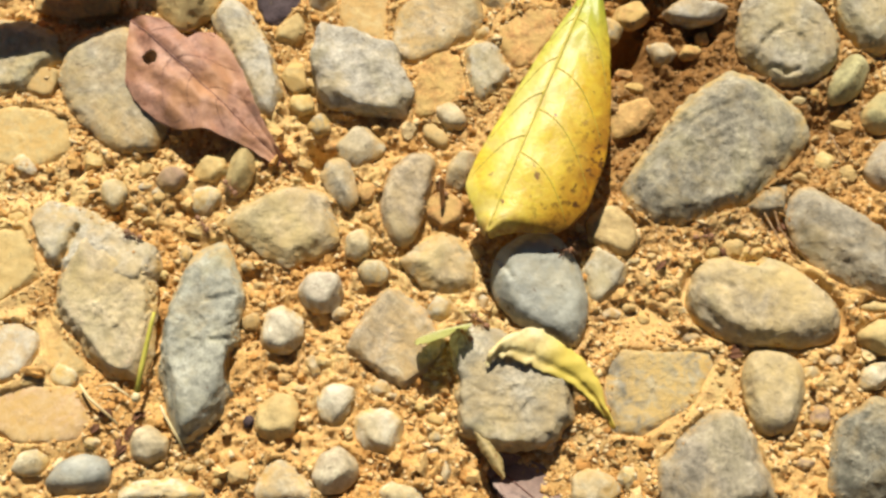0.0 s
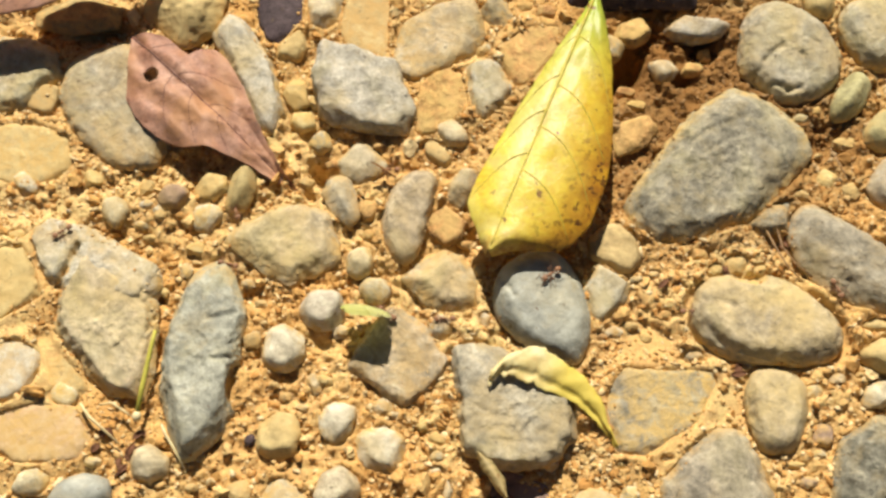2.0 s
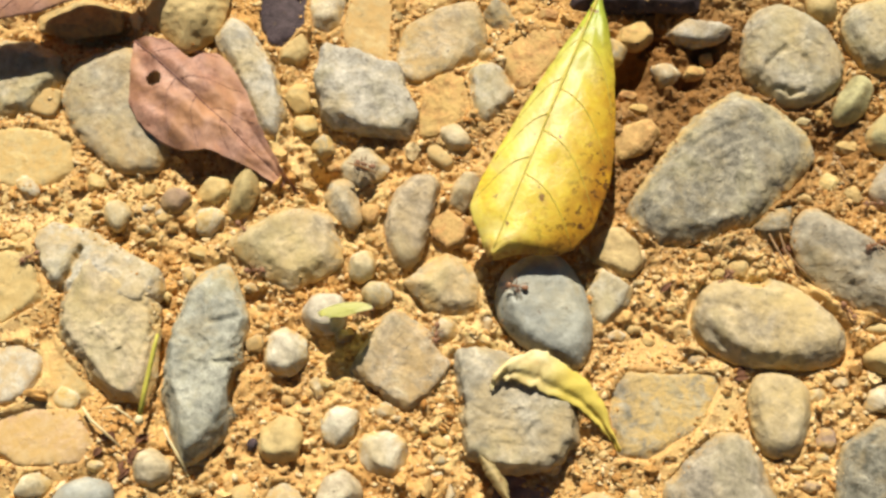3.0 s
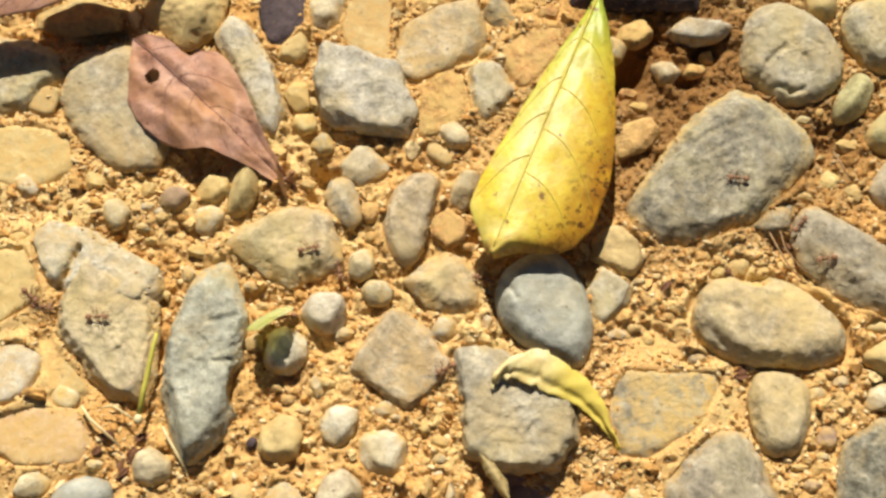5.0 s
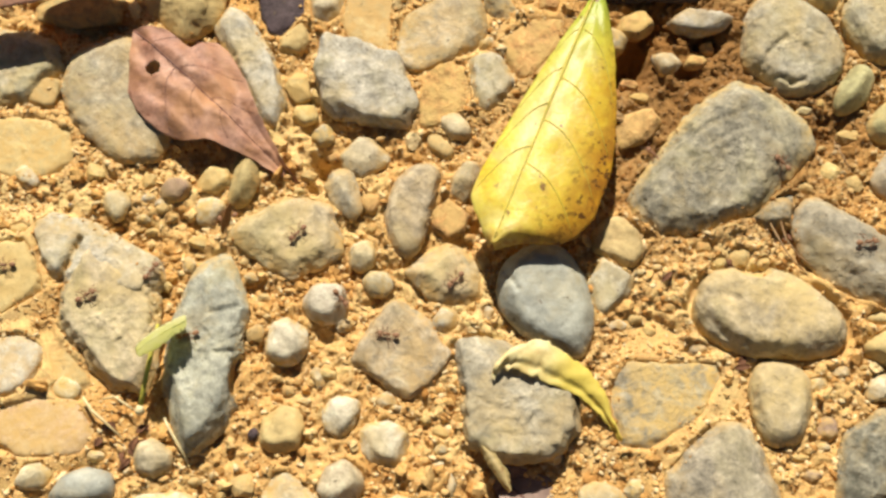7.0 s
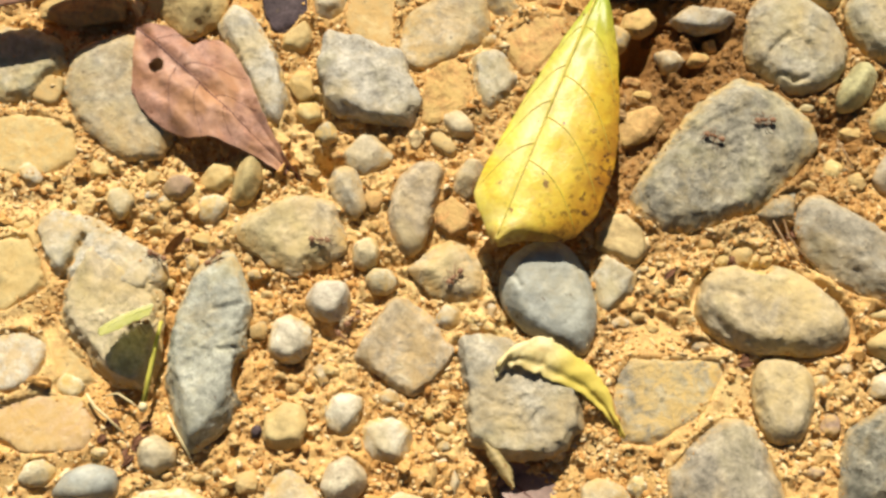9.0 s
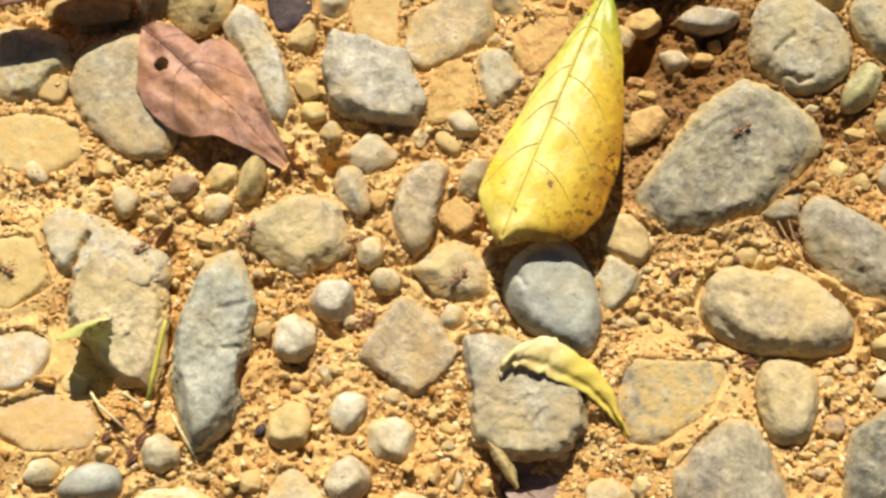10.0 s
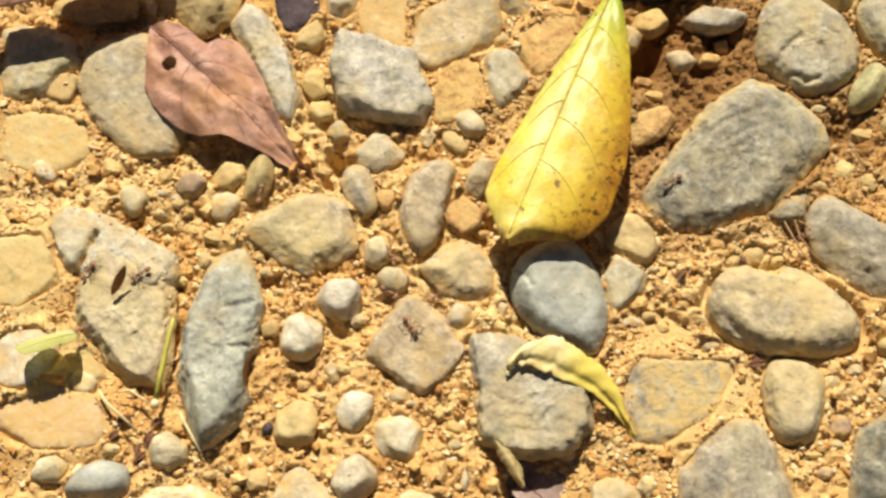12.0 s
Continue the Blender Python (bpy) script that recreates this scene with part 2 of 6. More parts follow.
M_BROWN, _nt, _c, _b, _t = leaf_material("brown_leaf", (0.33, 0.15, 0.09), (0.56, 0.325, 0.225), (0.26, 0.12, 0.07), 0.62, 0.12, 0.62, 1.6)
_c = mix(_nt, _c, (0.50, 0.255, 0.12), ramp(_nt, noise_tex(_nt, 55, 5, 0.62, 0.6), (0.44, 0.0), (0.60, 0.9)))
_c = mix(_nt, _c, (0.24, 0.105, 0.06), ramp(_nt, noise_tex(_nt, 150, 6, 0.7, 1.5), (0.56, 0.0), (0.72, 0.55)))
_nt.links.new(_c, _b.inputs["Base Color"])
M_BROWN_RIB = leaf_material("brown_rib", (0.13, 0.055, 0.04), (0.22, 0.10, 0.07), through=0.0)[0]
M_YELLOW, _nt, _c, _b, _t = leaf_material("yellow_leaf", (0.72, 0.515, 0.018), (0.78, 0.65, 0.085), (0.24, 0.12, 0.02), 0.71, 0.25, 0.42)
# a paler, mottled middle, with the sheen of the leaf put into its colour
_pale = _nt.nodes.new("ShaderNodeSeparateXYZ")
_nt.links.new(_nt.nodes.new("ShaderNodeTexCoord").outputs["Object"], _pale.inputs[0])
_band = node(_nt, "MapRange")
_band.inputs["From Min"].default_value, _band.inputs["From Max"].default_value = 0.013, 0.003
_nt.links.new(_pale.outputs["Y"], _band.inputs["Value"])
_c = mix(_nt, _c, (0.70, 0.63, 0.27), mix(_nt, _band.outputs[0], ramp(_nt, noise_tex(_nt, 75, 5, 0.62, 0.6), (0.42, 0.0), (0.62, 0.45)), 1.0, "MULTIPLY"))
# green lingers towards the stalk of the yellow leaf
_sep = _nt.nodes.new("ShaderNodeSeparateXYZ")
_nt.links.new(_nt.nodes.new("ShaderNodeTexCoord").outputs["Object"], _sep.inputs[0])
_fade = node(_nt, "MapRange")
_fade.inputs["From Min"].default_value, _fade.inputs["From Max"].default_value = 0.034, 0.006
_nt.links.new(_sep.outputs["X"], _fade.inputs["Value"])
_green = mix(_nt, _c, (0.42, 0.50, 0.06), _fade.outputs[0])
_side = node(_nt, "MapRange")
_side.inputs["From Min"].default_value, _side.inputs["From Max"].default_value = 0.004, 0.017
_nt.links.new(_sep.outputs["Y"], _side.inputs["Value"])
_rust = mix(_nt, _side.outputs[0], ramp(_nt, noise_tex(_nt, 120, 5, 0.65, 0.5), (0.3, 0.35), (0.62, 1.0)), 1.0, "MULTIPLY")
_green = mix(_nt, _green, (0.62, 0.32, 0.02), _rust)
_end = node(_nt, "MapRange")
_end.inputs["From Min"].default_value, _end.inputs["From Max"].default_value = 0.062, 0.076
_nt.links.new(_sep.outputs["X"], _end.inputs["Value"])
_green = mix(_nt, _green, (0.40, 0.19, 0.025), mix(_nt, mix(_nt, _end.outputs[0], _side.outputs[0], 1.0, "MULTIPLY"), ramp(_nt, noise_tex(_nt, 330, 5, 0.7, 0.4), (0.48, 0.0), (0.60, 0.9)), 1.0, "MULTIPLY"))
_rim = node(_nt, "MapRange")
_rim.inputs["From Min"].default_value, _rim.inputs["From Max"].default_value = -0.0015, -0.008
_nt.links.new(_sep.outputs["Y"], _rim.inputs["Value"])
_upper = node(_nt, "MapRange")
_upper.inputs["From Min"].default_value, _upper.inputs["From Max"].default_value = 0.060, 0.038
_nt.links.new(_sep.outputs["X"], _upper.inputs["Value"])
# whitish gloss near the tip, painted into the colour as a cream area
_gloss = mix(_nt, _end.outputs[0], ramp(_nt, noise_tex(_nt, 140, 5, 0.6, 0.6), (0.40, 0.0), (0.58, 0.5)), 1.0, "MULTIPLY")
_inner = node(_nt, "MapRange")
_inner.inputs["From Min"].default_value, _inner.inputs["From Max"].default_value = 0.006, -0.001
_nt.links.new(_sep.outputs["Y"], _inner.inputs["Value"])
_green = mix(_nt, _green, (0.84, 0.75, 0.27), mix(_nt, _gloss, _inner.outputs[0], 1.0, "MULTIPLY"))
_green = mix(_nt, _green, (0.51, 0.53, 0.045), mix(_nt, mix(_nt, _rim.outputs[0], _upper.outputs[0], 1.0, "MULTIPLY"), ramp(_nt, noise_tex(_nt, 90, 5, 0.65, 0.5), (0.35, 0.3), (0.6, 0.9)), 1.0, "MULTIPLY"))
_hem = node(_nt, "MapRange")
_hem.inputs["From Min"].default_value, _hem.inputs["From Max"].default_value = 0.0100, 0.0185
_nt.links.new(_sep.outputs["Y"], _hem.inputs["Value"])
_green = mix(_nt, _green, (0.35, 0.145, 0.015), mix(_nt, _hem.outputs[0], ramp(_nt, noise_tex(_nt, 210, 5, 0.65, 0.4), (0.32, 0.2), (0.6, 1.0)), 1.0, "MULTIPLY"))
_edge = _nt.nodes.new("ShaderNodeMath")
_edge.operation, _edge.inputs[1].default_value = "MULTIPLY_ADD", 0.45
_nt.links.new(_sep.outputs["Y"], _edge.inputs[0])
_nt.links.new(_sep.outputs["X"], _edge.inputs[2])
_lip = node(_nt, "MapRange")
_lip.inputs["From Min"].default_value, _lip.inputs["From Max"].default_value = 0.0745, 0.0788
_nt.links.new(_edge.outputs[0], _lip.inputs["Value"])
_green = mix(_nt, _green, (0.40, 0.20, 0.03), mix(_nt, _lip.outputs[0], ramp(_nt, noise_tex(_nt, 260, 5, 0.65, 0.4), (0.36, 0.25), (0.56, 1.0)), 1.0, "MULTIPLY"))
_dots = ramp(_nt, noise_tex(_nt, 620, 2, 0.5, 0.0), (0.55, 0.0), (0.61, 1.0))
_green = mix(_nt, _green, (0.12, 0.05, 0.01), mix(_nt, mix(_nt, _dots, _side.outputs[0], 1.0, "MULTIPLY"), ramp(_nt, noise_tex(_nt, 130, 4, 0.6, 0.3), (0.42, 0.15), (0.58, 1.0)), 1.0, "MULTIPLY"))
_spots = ramp(_nt, noise_tex(_nt, 260, 3, 0.5, 0.2), (0.66, 0.0), (0.70, 0.9))
_green = mix(_nt, _green, (0.22, 0.10, 0.02), _spots)
_cloud = noise_tex(_nt, 330, 6, 0.7, 0.6)
_green = mix(_nt, _green, ramp(_nt, _cloud, (0.30, 0.34), (0.5, 0.5), (0.70, 0.64)), 0.55, "OVERLAY")
_nt.links.new(_green, _b.inputs["Base Color"])
_nt.links.new(_green, _t.inputs["Color"])
M_YELLOW_RIB = leaf_material("yellow_rib", (0.40, 0.33, 0.035), (0.52, 0.42, 0.06), through=0.0)[0]
M_STRAW, _nt, _c, _b, _t = leaf_material("straw_leaf", (0.70, 0.55, 0.19), (0.84, 0.76, 0.46), (0.35, 0.2, 0.04), 0.7, 0.2)
# the tail of the curled leaf is still a clear yellow
_sep = _nt.nodes.new("ShaderNodeSeparateXYZ")
_nt.links.new(_nt.nodes.new("ShaderNodeTexCoord").outputs["Object"], _sep.inputs[0])
_tail = node(_nt, "MapRange")
_tail.inputs["From Min"].default_value, _tail.inputs["From Max"].default_value = 0.009, 0.017
_nt.links.new(_sep.outputs["X"], _tail.inputs["Value"])
_clear = mix(_nt, _c, (0.74, 0.59, 0.11), _tail.outputs[0])
_nt.links.new(_clear, _b.inputs["Base Color"])
_nt.links.new(_clear, _t.inputs["Color"])
M_DEAD = leaf_material("dead_leaf", (0.24, 0.15, 0.115), (0.38, 0.27, 0.20), (0.1, 0.05, 0.04), 0.62, 0.1)[0]
M_CUT = leaf_material("cut_leaf", (0.80, 0.82, 0.46), (0.90, 0.90, 0.64), (0.66, 0.68, 0.30), 0.66, 0.75)[0]
M_CUT_RIB = leaf_material("cut_leaf_rib", (0.55, 0.6, 0.22), (0.66, 0.7, 0.3), through=0.0)[0]
M_FLAKE = leaf_material("brown_flake", (0.36, 0.19, 0.07), (0.50, 0.29, 0.12), through=0.5)[0]
M_STEM = leaf_material("green_stem", (0.44, 0.40, 0.05), (0.62, 0.56, 0.10), (0.3, 0.25, 0.05), 0.8, 0.1)[0]
M_STRAWSTALK = leaf_material("dry_straw", (0.58, 0.46, 0.22), (0.74, 0.64, 0.38), through=0.0)[0]
M_LITTER = leaf_material("red_litter", (0.12, 0.05, 0.025), (0.24, 0.11, 0.05), through=0.05, rough=0.9)[0]
M_SCRAP = leaf_material("tan_scrap", (0.36, 0.27, 0.11), (0.54, 0.42, 0.19), through=0.1)[0]
M_TWIG = leaf_material("dry_twig", (0.30, 0.17, 0.07), (0.46, 0.30, 0.15), through=0.0)[0]


def ant_material():
    m, nt, b = graph("ant_shell", 0.5, 0.25)
    fine = noise_tex(nt, 2500, 4, 0.6)
    nt.links.new(mix(nt, (0.19, 0.09, 0.044), (0.31, 0.16, 0.08), fine), b.inputs["Base Color"])
    bumped(nt, b, (fine, 0.3, 0.0001))
    return m


M_ANT = ant_material()
M_ANT_EYE = graph("ant_eye", 0.15, 0.5)[0]
M_ANT_EYE.node_tree.nodes["Principled BSDF"].inputs["Base Color"].default_value = (0.01, 0.008, 0.008, 1)


# ---- builders ----
def mesh_object(name, verts, faces, material, parent=None, smooth=True):
    me = bpy.data.meshes.new(name)
    me.from_pydata([tuple(v) for v in verts], [], [tuple(f) for f in faces])
    me.polygons.foreach_set("use_smooth", [smooth] * len(me.polygons))
    me.materials.append(material)
    me.update()
    ob = new(name, me)
    ob.parent = parent
    return ob


def part(name, bm, material, parent, label="", smooth=True):
    me = bpy.data.meshes.new(name)
    bm.to_mesh(me)
    bm.free()
    me.polygons.foreach_set("use_smooth", [smooth] * len(me.polygons))
    me.materials.append(material)
    ob = new(name, me)
    ob.parent = parent
    return tagged(ob, label) if label else ob


def ball(level):
    bm = bmesh.new()
    bmesh.ops.create_icosphere(bm, subdivisions=level, radius=1)
    v = np.array([p.co[:] for p in bm.verts])
    f = np.array([[p.index for p in q.verts] for q in bm.faces])
    bm.free()
    return v, f


BALLS = {n: ball(n) for n in (1, 2, 3, 4, 5, 6)}


def lattice(ix, iy, seed):
    h = (ix.astype(np.int64) * 374761393 + iy.astype(np.int64) * 668265263 + seed * 144665) & 0x7FFFFFFF
    h = ((h ^ (h >> 13)) * 1274126177) & 0x7FFFFFFF
    return ((h ^ (h >> 16)) & 0xFFFF) / 65535.0


def value_noise(x, y, seed):
    ix, iy = np.floor(x), np.floor(y)
    fx, fy = x - ix, y - iy
    fx, fy = fx * fx * (3 - 2 * fx), fy * fy * (3 - 2 * fy)
    ix, iy = ix.astype(np.int64), iy.astype(np.int64)
    a, b = lattice(ix, iy, seed), lattice(ix + 1, iy, seed)
    c, d = lattice(ix, iy + 1, seed), lattice(ix + 1, iy + 1, seed)
    return (a * (1 - fx) + b * fx) * (1 - fy) + (c * (1 - fx) + d * fx) * fy - 0.5


HOLLOWS = [(0.0475, 0.0490, 0.0055, 0.0085), (0.0550, 0.0610, 0.0045, 0.0065), (-0.1100, 0.0330, 0.0040, 0.0050), (-0.0305, 0.0205, 0.0034, 0.0040),
           (0.0085, 0.0020, 0.0040, 0.0045), (-0.0610, 0.0240, 0.0070, 0.0040), (0.0990, 0.0300, 0.0040, 0.0040), (-0.0945, 0.0600, 0.0050, 0.0040), (0.0180, -0.0600, 0.0080, 0.0125),
           (-0.0338, 0.0503, 0.0030, 0.0055), (-0.0468, 0.0560, 0.0030, 0.0035), (-0.0297, 0.0565, 0.0025, 0.0035), (-0.0126, 0.0608, 0.0022, 0.0030), (-0.0347, 0.0310, 0.0020, 0.0020), (-0.1069, 0.0662, 0.0055, 0.0060),
           (-0.0308, 0.0207, 0.0030, 0.0050), (-0.0324, 0.0145, 0.0020, 0.0035), (0.0495, 0.0534, 0.0050, 0.0070), (0.0631, 0.0476, 0.0028, 0.0050), (0.0689, 0.0559, 0.0035, 0.0050), (0.0835, 0.0010, 0.0030, 0.0035), (-0.0876, 0.0618, 0.0050, 0.0060), (0.0600, -0.0185, 0.0055, -0.0030), (0.0640, -0.0260, 0.0040, -0.0020)]


def soil_height(x, y):
    """height of the bare soil, metres"""
    z = 0.0045 * value_noise(x / 0.031, y / 0.031, 3)
    z = z + 0.0030 * value_noise(x / 0.012, y / 0.012, 5)
    z = z + 0.0018 * value_noise(x / 0.0042, y / 0.0042, 7)
    z = z + 0.0021 * np.maximum(value_noise(x / 0.0021, y / 0.0021, 9), -0.2)
    z = z + 0.0012 * value_noise(x / 0.0011, y / 0.0010, 13)
    for hx, hy, r, deep in HOLLOWS:
        z = z - deep * np.exp(-((x - hx) ** 2 + (y - hy) ** 2) / (r * r))
    return z - 0.0006


def soil_at(x, y):
    return float(soil_height(np.array([x]), np.array([y]))[0])


PLACED = []          # footprints of the stones, to keep the grit off them


def stone(kind, x, y, h, sides, sharp=9, label="", tilt=(0, 0), bites=(), lean_to=None, facets=(), grooves=(), steps=()):
    """A weathered stone: flats around it (bearing in degrees, distance in mm) worn to rounded edges; x, y, height in mm;
    bites: chipped hollows (x, y, z, radius in mm from its middle); facets: split faces (bearing, slope, distance);
    grooves: cracks (from x, y, to x, y, half width, depth); steps: ledges along a line, lower on its right (from x, y, to x, y, drop)."""
    material, words = STONES[kind]
    rng = np.random.default_rng(int(abs(x * 97 + y * 131)) + 7)
    reach = max(d for _, d in sides)
    mean = sum(d for _, d in sides) / len(sides)
    v, f = BALLS[6 if reach > 13 and (grooves or steps) else 5 if reach > 9 else 4 if reach > 5 else 3 if reach > 3.2 else 2]
    normals, dist = [], []
    for az, d in sides:
        lean = radians(rng.uniform(*(lean_to or ((18, 40) if reach < 7 else (20, 44) if sharp > 11 else (34, 56) if sharp > 8 else (22, 42)))))
        c, s = math.cos(radians(az)), math.sin(radians(az))
        normals += [(c * math.cos(lean), s * math.cos(lean), math.sin(lean)), (c * 0.94, s * 0.94, -0.34)]
        dist += [d * math.cos(lean), d * 0.94]
    tx, ty = radians(tilt[0] + rng.uniform(-4, 4)), radians(tilt[1] + rng.uniform(-4, 4))
    top = h * 0.80
    normals += [(math.sin(tx) * 0.99, math.sin(ty) * 0.99, math.cos(tx) * math.cos(ty)), (0, 0, -1)]
    dist += [top, h * 0.3 + 2.5]
    for k in range(5 if sharp > 8 else 4):
        az, d = sides[int(rng.integers(len(sides)))]
        a, e = radians(az + rng.uniform(-25, 25)), rng.uniform(0.55, 1.15)
        normals.append((math.cos(a) * math.cos(e), math.sin(a) * math.cos(e), math.sin(e)))
        dist.append((d * math.cos(e) + top * math.sin(e)) * rng.uniform(0.82, 0.97))
    if reach < 7 and sharp < 18:
        for k in range(6):
            a, e, (az, d) = rng.uniform(0, 6.28), rng.uniform(0.1, 1.2), sides[k % len(sides)]
            normals.append((math.cos(a) * math.cos(e), math.sin(a) * math.cos(e), math.sin(e)))
            dist.append(math.hypot(mean * math.cos(e), top * math.sin(e)) * rng.uniform(0.74, 0.98) * (1.0 if sharp > 9 else 1.08))
    for az, e, d in facets:
        a, e = radians(az), radians(e)
        normals.append((math.cos(a) * math.cos(e), math.sin(a) * math.cos(e), math.sin(e)))
        dist.append(d)
    normals, dist = np.array(normals), np.array(dist)
    u = v * (np.array([mean, mean, max(top, 1.5)]) + 0.35 * mean)
    u /= np.linalg.norm(u, axis=1, keepdims=True)
    hard = sharp * (4.0 if sharp >= 14 else 2.8 if sharp > 8 or reach < 6.6 else 1.6)
    r = (np.maximum(0, u @ normals.T / dist) ** hard).sum(1) ** (-1.0 / hard)
    if sharp > 6:
        ring = np.array([noise.noise((q[0] * 2.2, q[1] * 2.2, x)) + 0.55 * noise.noise((q[0] * 6, q[1] * 6, y)) for q in u])
        r = r * (1 + (0.06 if sharp > 8 else 0.025) * ring)
    for bx, by, bz, br in bites:
        c = np.array([bx, by, bz])
        along = u @ c
        inside = along ** 2 - c @ c + br * br
        enter = along - np.sqrt(np.maximum(inside, 0))
        r = np.where((inside > 0) & (enter > 0.3 * r), np.minimum(r, enter), r)
    p = u * r[:, None]
    k = rng.uniform(0, 50)
    rough = (2.2 if reach < 5 else 1.15) if sharp > 8 else 0.3 if kind == "slate" else 0.75
    wob = np.array([noise.fractal(Vector(q) * 0.13 + Vector((k, 0, 0)), 0.8, 2.1, 3) for q in p])
    mid = np.array([noise.fractal(Vector(q) * 0.45 + Vector((0, k, 0)), 0.7, 2.2, 3) for q in p])
    chip = np.array([noise.voronoi(Vector(q) * 0.28 + Vector((0, 0, k)))[0][0] for q in p])
    p = p + u * (wob * 0.026 * min(reach, 20) * rough + mid * 0.014 * min(reach, 20) * rough - 0.07 * min(reach, 10) * rough * np.maximum(0, 0.45 - chip) + mid * 0.05)[:, None]
    for x0, y0, x1, y1, wide, deep in grooves:
        a, d = np.array([x0, y0]), np.array([x1 - x0, y1 - y0])
        q = p[:, :2] + 0.35 * np.stack((mid, wob), 1) - a
        k = np.clip(q @ d / (d @ d), 0, 1)
        off = np.linalg.norm(q - k[:, None] * d, axis=1)
        p[:, 2] -= deep * np.exp(-(off / wide) ** 2) * (p[:, 2] > 0.4)
    for x0, y0, x1, y1, drop in steps:
        a, d = np.array([x0, y0]), np.array([x1 - x0, y1 - y0])
        q = p[:, :2] + 0.5 * np.stack((mid, wob), 1) - a
        k = q @ d / (d @ d)
        off = (q[:, 0] * d[1] - q[:, 1] * d[0]) / np.linalg.norm(d)
        fade = np.clip(1.5 - 3 * np.abs(k - 0.5), 0, 1) * np.clip((off + 0.35) / 0.7, 0, 1) * np.exp(-np.maximum(off, 0) / 7)
        p[:, 2] -= drop * fade * (p[:, 2] > 0.4)
    base = min(soil_at(x / 1000, y / 1000), 0.001)
    ob = mesh_object("stone" if reach > 7 else "pebble", p / 1000, f, material, smooth=reach > 3.2)
    ob.location = (x / 1000, y / 1000, base * 0.5 + h * (0.12 if reach > 3.6 else -0.12) / 1000)
    PLACED.append((x / 1000, y / 1000, [(radians(a), d / 1000) for a, d in sides], base * 0.5 + h / 1000))
    return tagged(ob, label or words, "stone" if reach > 7 else "pebble", "stones in the soil")


def on_stone(px, py, grow=0.0):
    """where points lie inside a stone's footprint"""
    inside = np.zeros(len(px), bool)
    for x, y, sides, _ in PLACED:
        ok = np.ones(len(px), bool)
        for a, d in sides:
            ok &= (px - x) * math.cos(a) + (py - y) * math.sin(a) < d + grow
        inside |= ok
    return inside


def soil_top(px, py):
    """the soil as it lies: it dips under the stones and is washed up unevenly round their rims"""
    z = soil_height(px, py)
    lump = 0.30 + 1.7 * value_noise(px / 0.007, py / 0.007, 21) + 0.8 * value_noise(px / 0.0026, py / 0.0026, 22)
    bank, sink, cap, fill = np.zeros(len(px)), np.zeros(len(px)), np.full(len(px), 1.0), np.full(len(px), -1.0)
    for x, y, sides, top in PLACED:
        reach = max(d for _, d in sides)
        mean = sum(d for _, d in sides) / len(sides)
        near = np.nonzero((abs(px - x) < reach * 1.5 + 0.007) & (abs(py - y) < reach * 1.5 + 0.007))[0]
        if not len(near):
            continue
        out = np.max([(px[near] - x) * math.cos(a) + (py[near] - y) * math.sin(a) - d for a, d in sides], axis=0)
        flush = top < 0.0019 and mean > 0.0065
        high = min(0.0021, 0.00035 + 0.22 * mean, 0.55 * top) * (0.35 if flush else 1.0)
        b = high * np.exp(-np.maximum(out, 0) / 0.0026 - np.maximum(-out, 0) / 0.0012) * lump[near]
        bank[near] = np.where(abs(b) > abs(bank[near]), b, bank[near])
        sink[near] = np.maximum(sink[near], np.clip(-out / min(0.0018, 0.3 * mean) + (0.05 if flush else 0.25), 0, 1))
        cap[near] = np.minimum(cap[near], 0.35 * top + np.maximum(out, 0) * 0.7)
        if flush:
            # flat stones lie flush: the soil round them reaches almost to their top
            fill[near] = np.maximum(fill[near], 0.8 * top - np.maximum(out, 0) * 0.3)
    z = np.maximum(np.minimum(z, cap), fill)
    return z * (1 - sink) + np.minimum(z, -0.0012) * sink + bank


# ---- the ground ----
def ground():
    def axis(half, step):
        fine = np.arange(-half, half + step / 2, step)
        far = half + np.cumsum(0.001 * 1.28 ** np.arange(48))
        return np.concatenate((-far[::-1], fine, far))
    xs, ys = axis(0.135, 0.00045), axis(0.085, 0.00045)
    gx, gy = np.meshgrid(xs, ys)
    gz = soil_top(gx.ravel(), gy.ravel())
    nx, ny = len(xs), len(ys)
    i = np.arange(nx * ny).reshape(ny, nx)
    quads = np.stack((i[:-1, :-1], i[:-1, 1:], i[1:, 1:], i[1:, :-1]), -1).reshape(-1, 4)
    me = bpy.data.meshes.new("ground")
    me.vertices.add(nx * ny)
    me.vertices.foreach_set("co", np.stack((gx.ravel(), gy.ravel(), gz), 1).ravel())
    me.loops.add(quads.size)
    me.loops.foreach_set("vertex_index", quads.ravel())
    me.polygons.add(len(quads))
    me.polygons.foreach_set("loop_start", np.arange(0, quads.size, 4))
    me.polygons.foreach_set("use_smooth", np.ones(len(quads), bool))
    me.materials.append(M_SOIL)
    me.update(calc_edges=True)
    return tagged(new("ground", me), "dry crumbly ochre soil of a path", "soil", kind="structure")


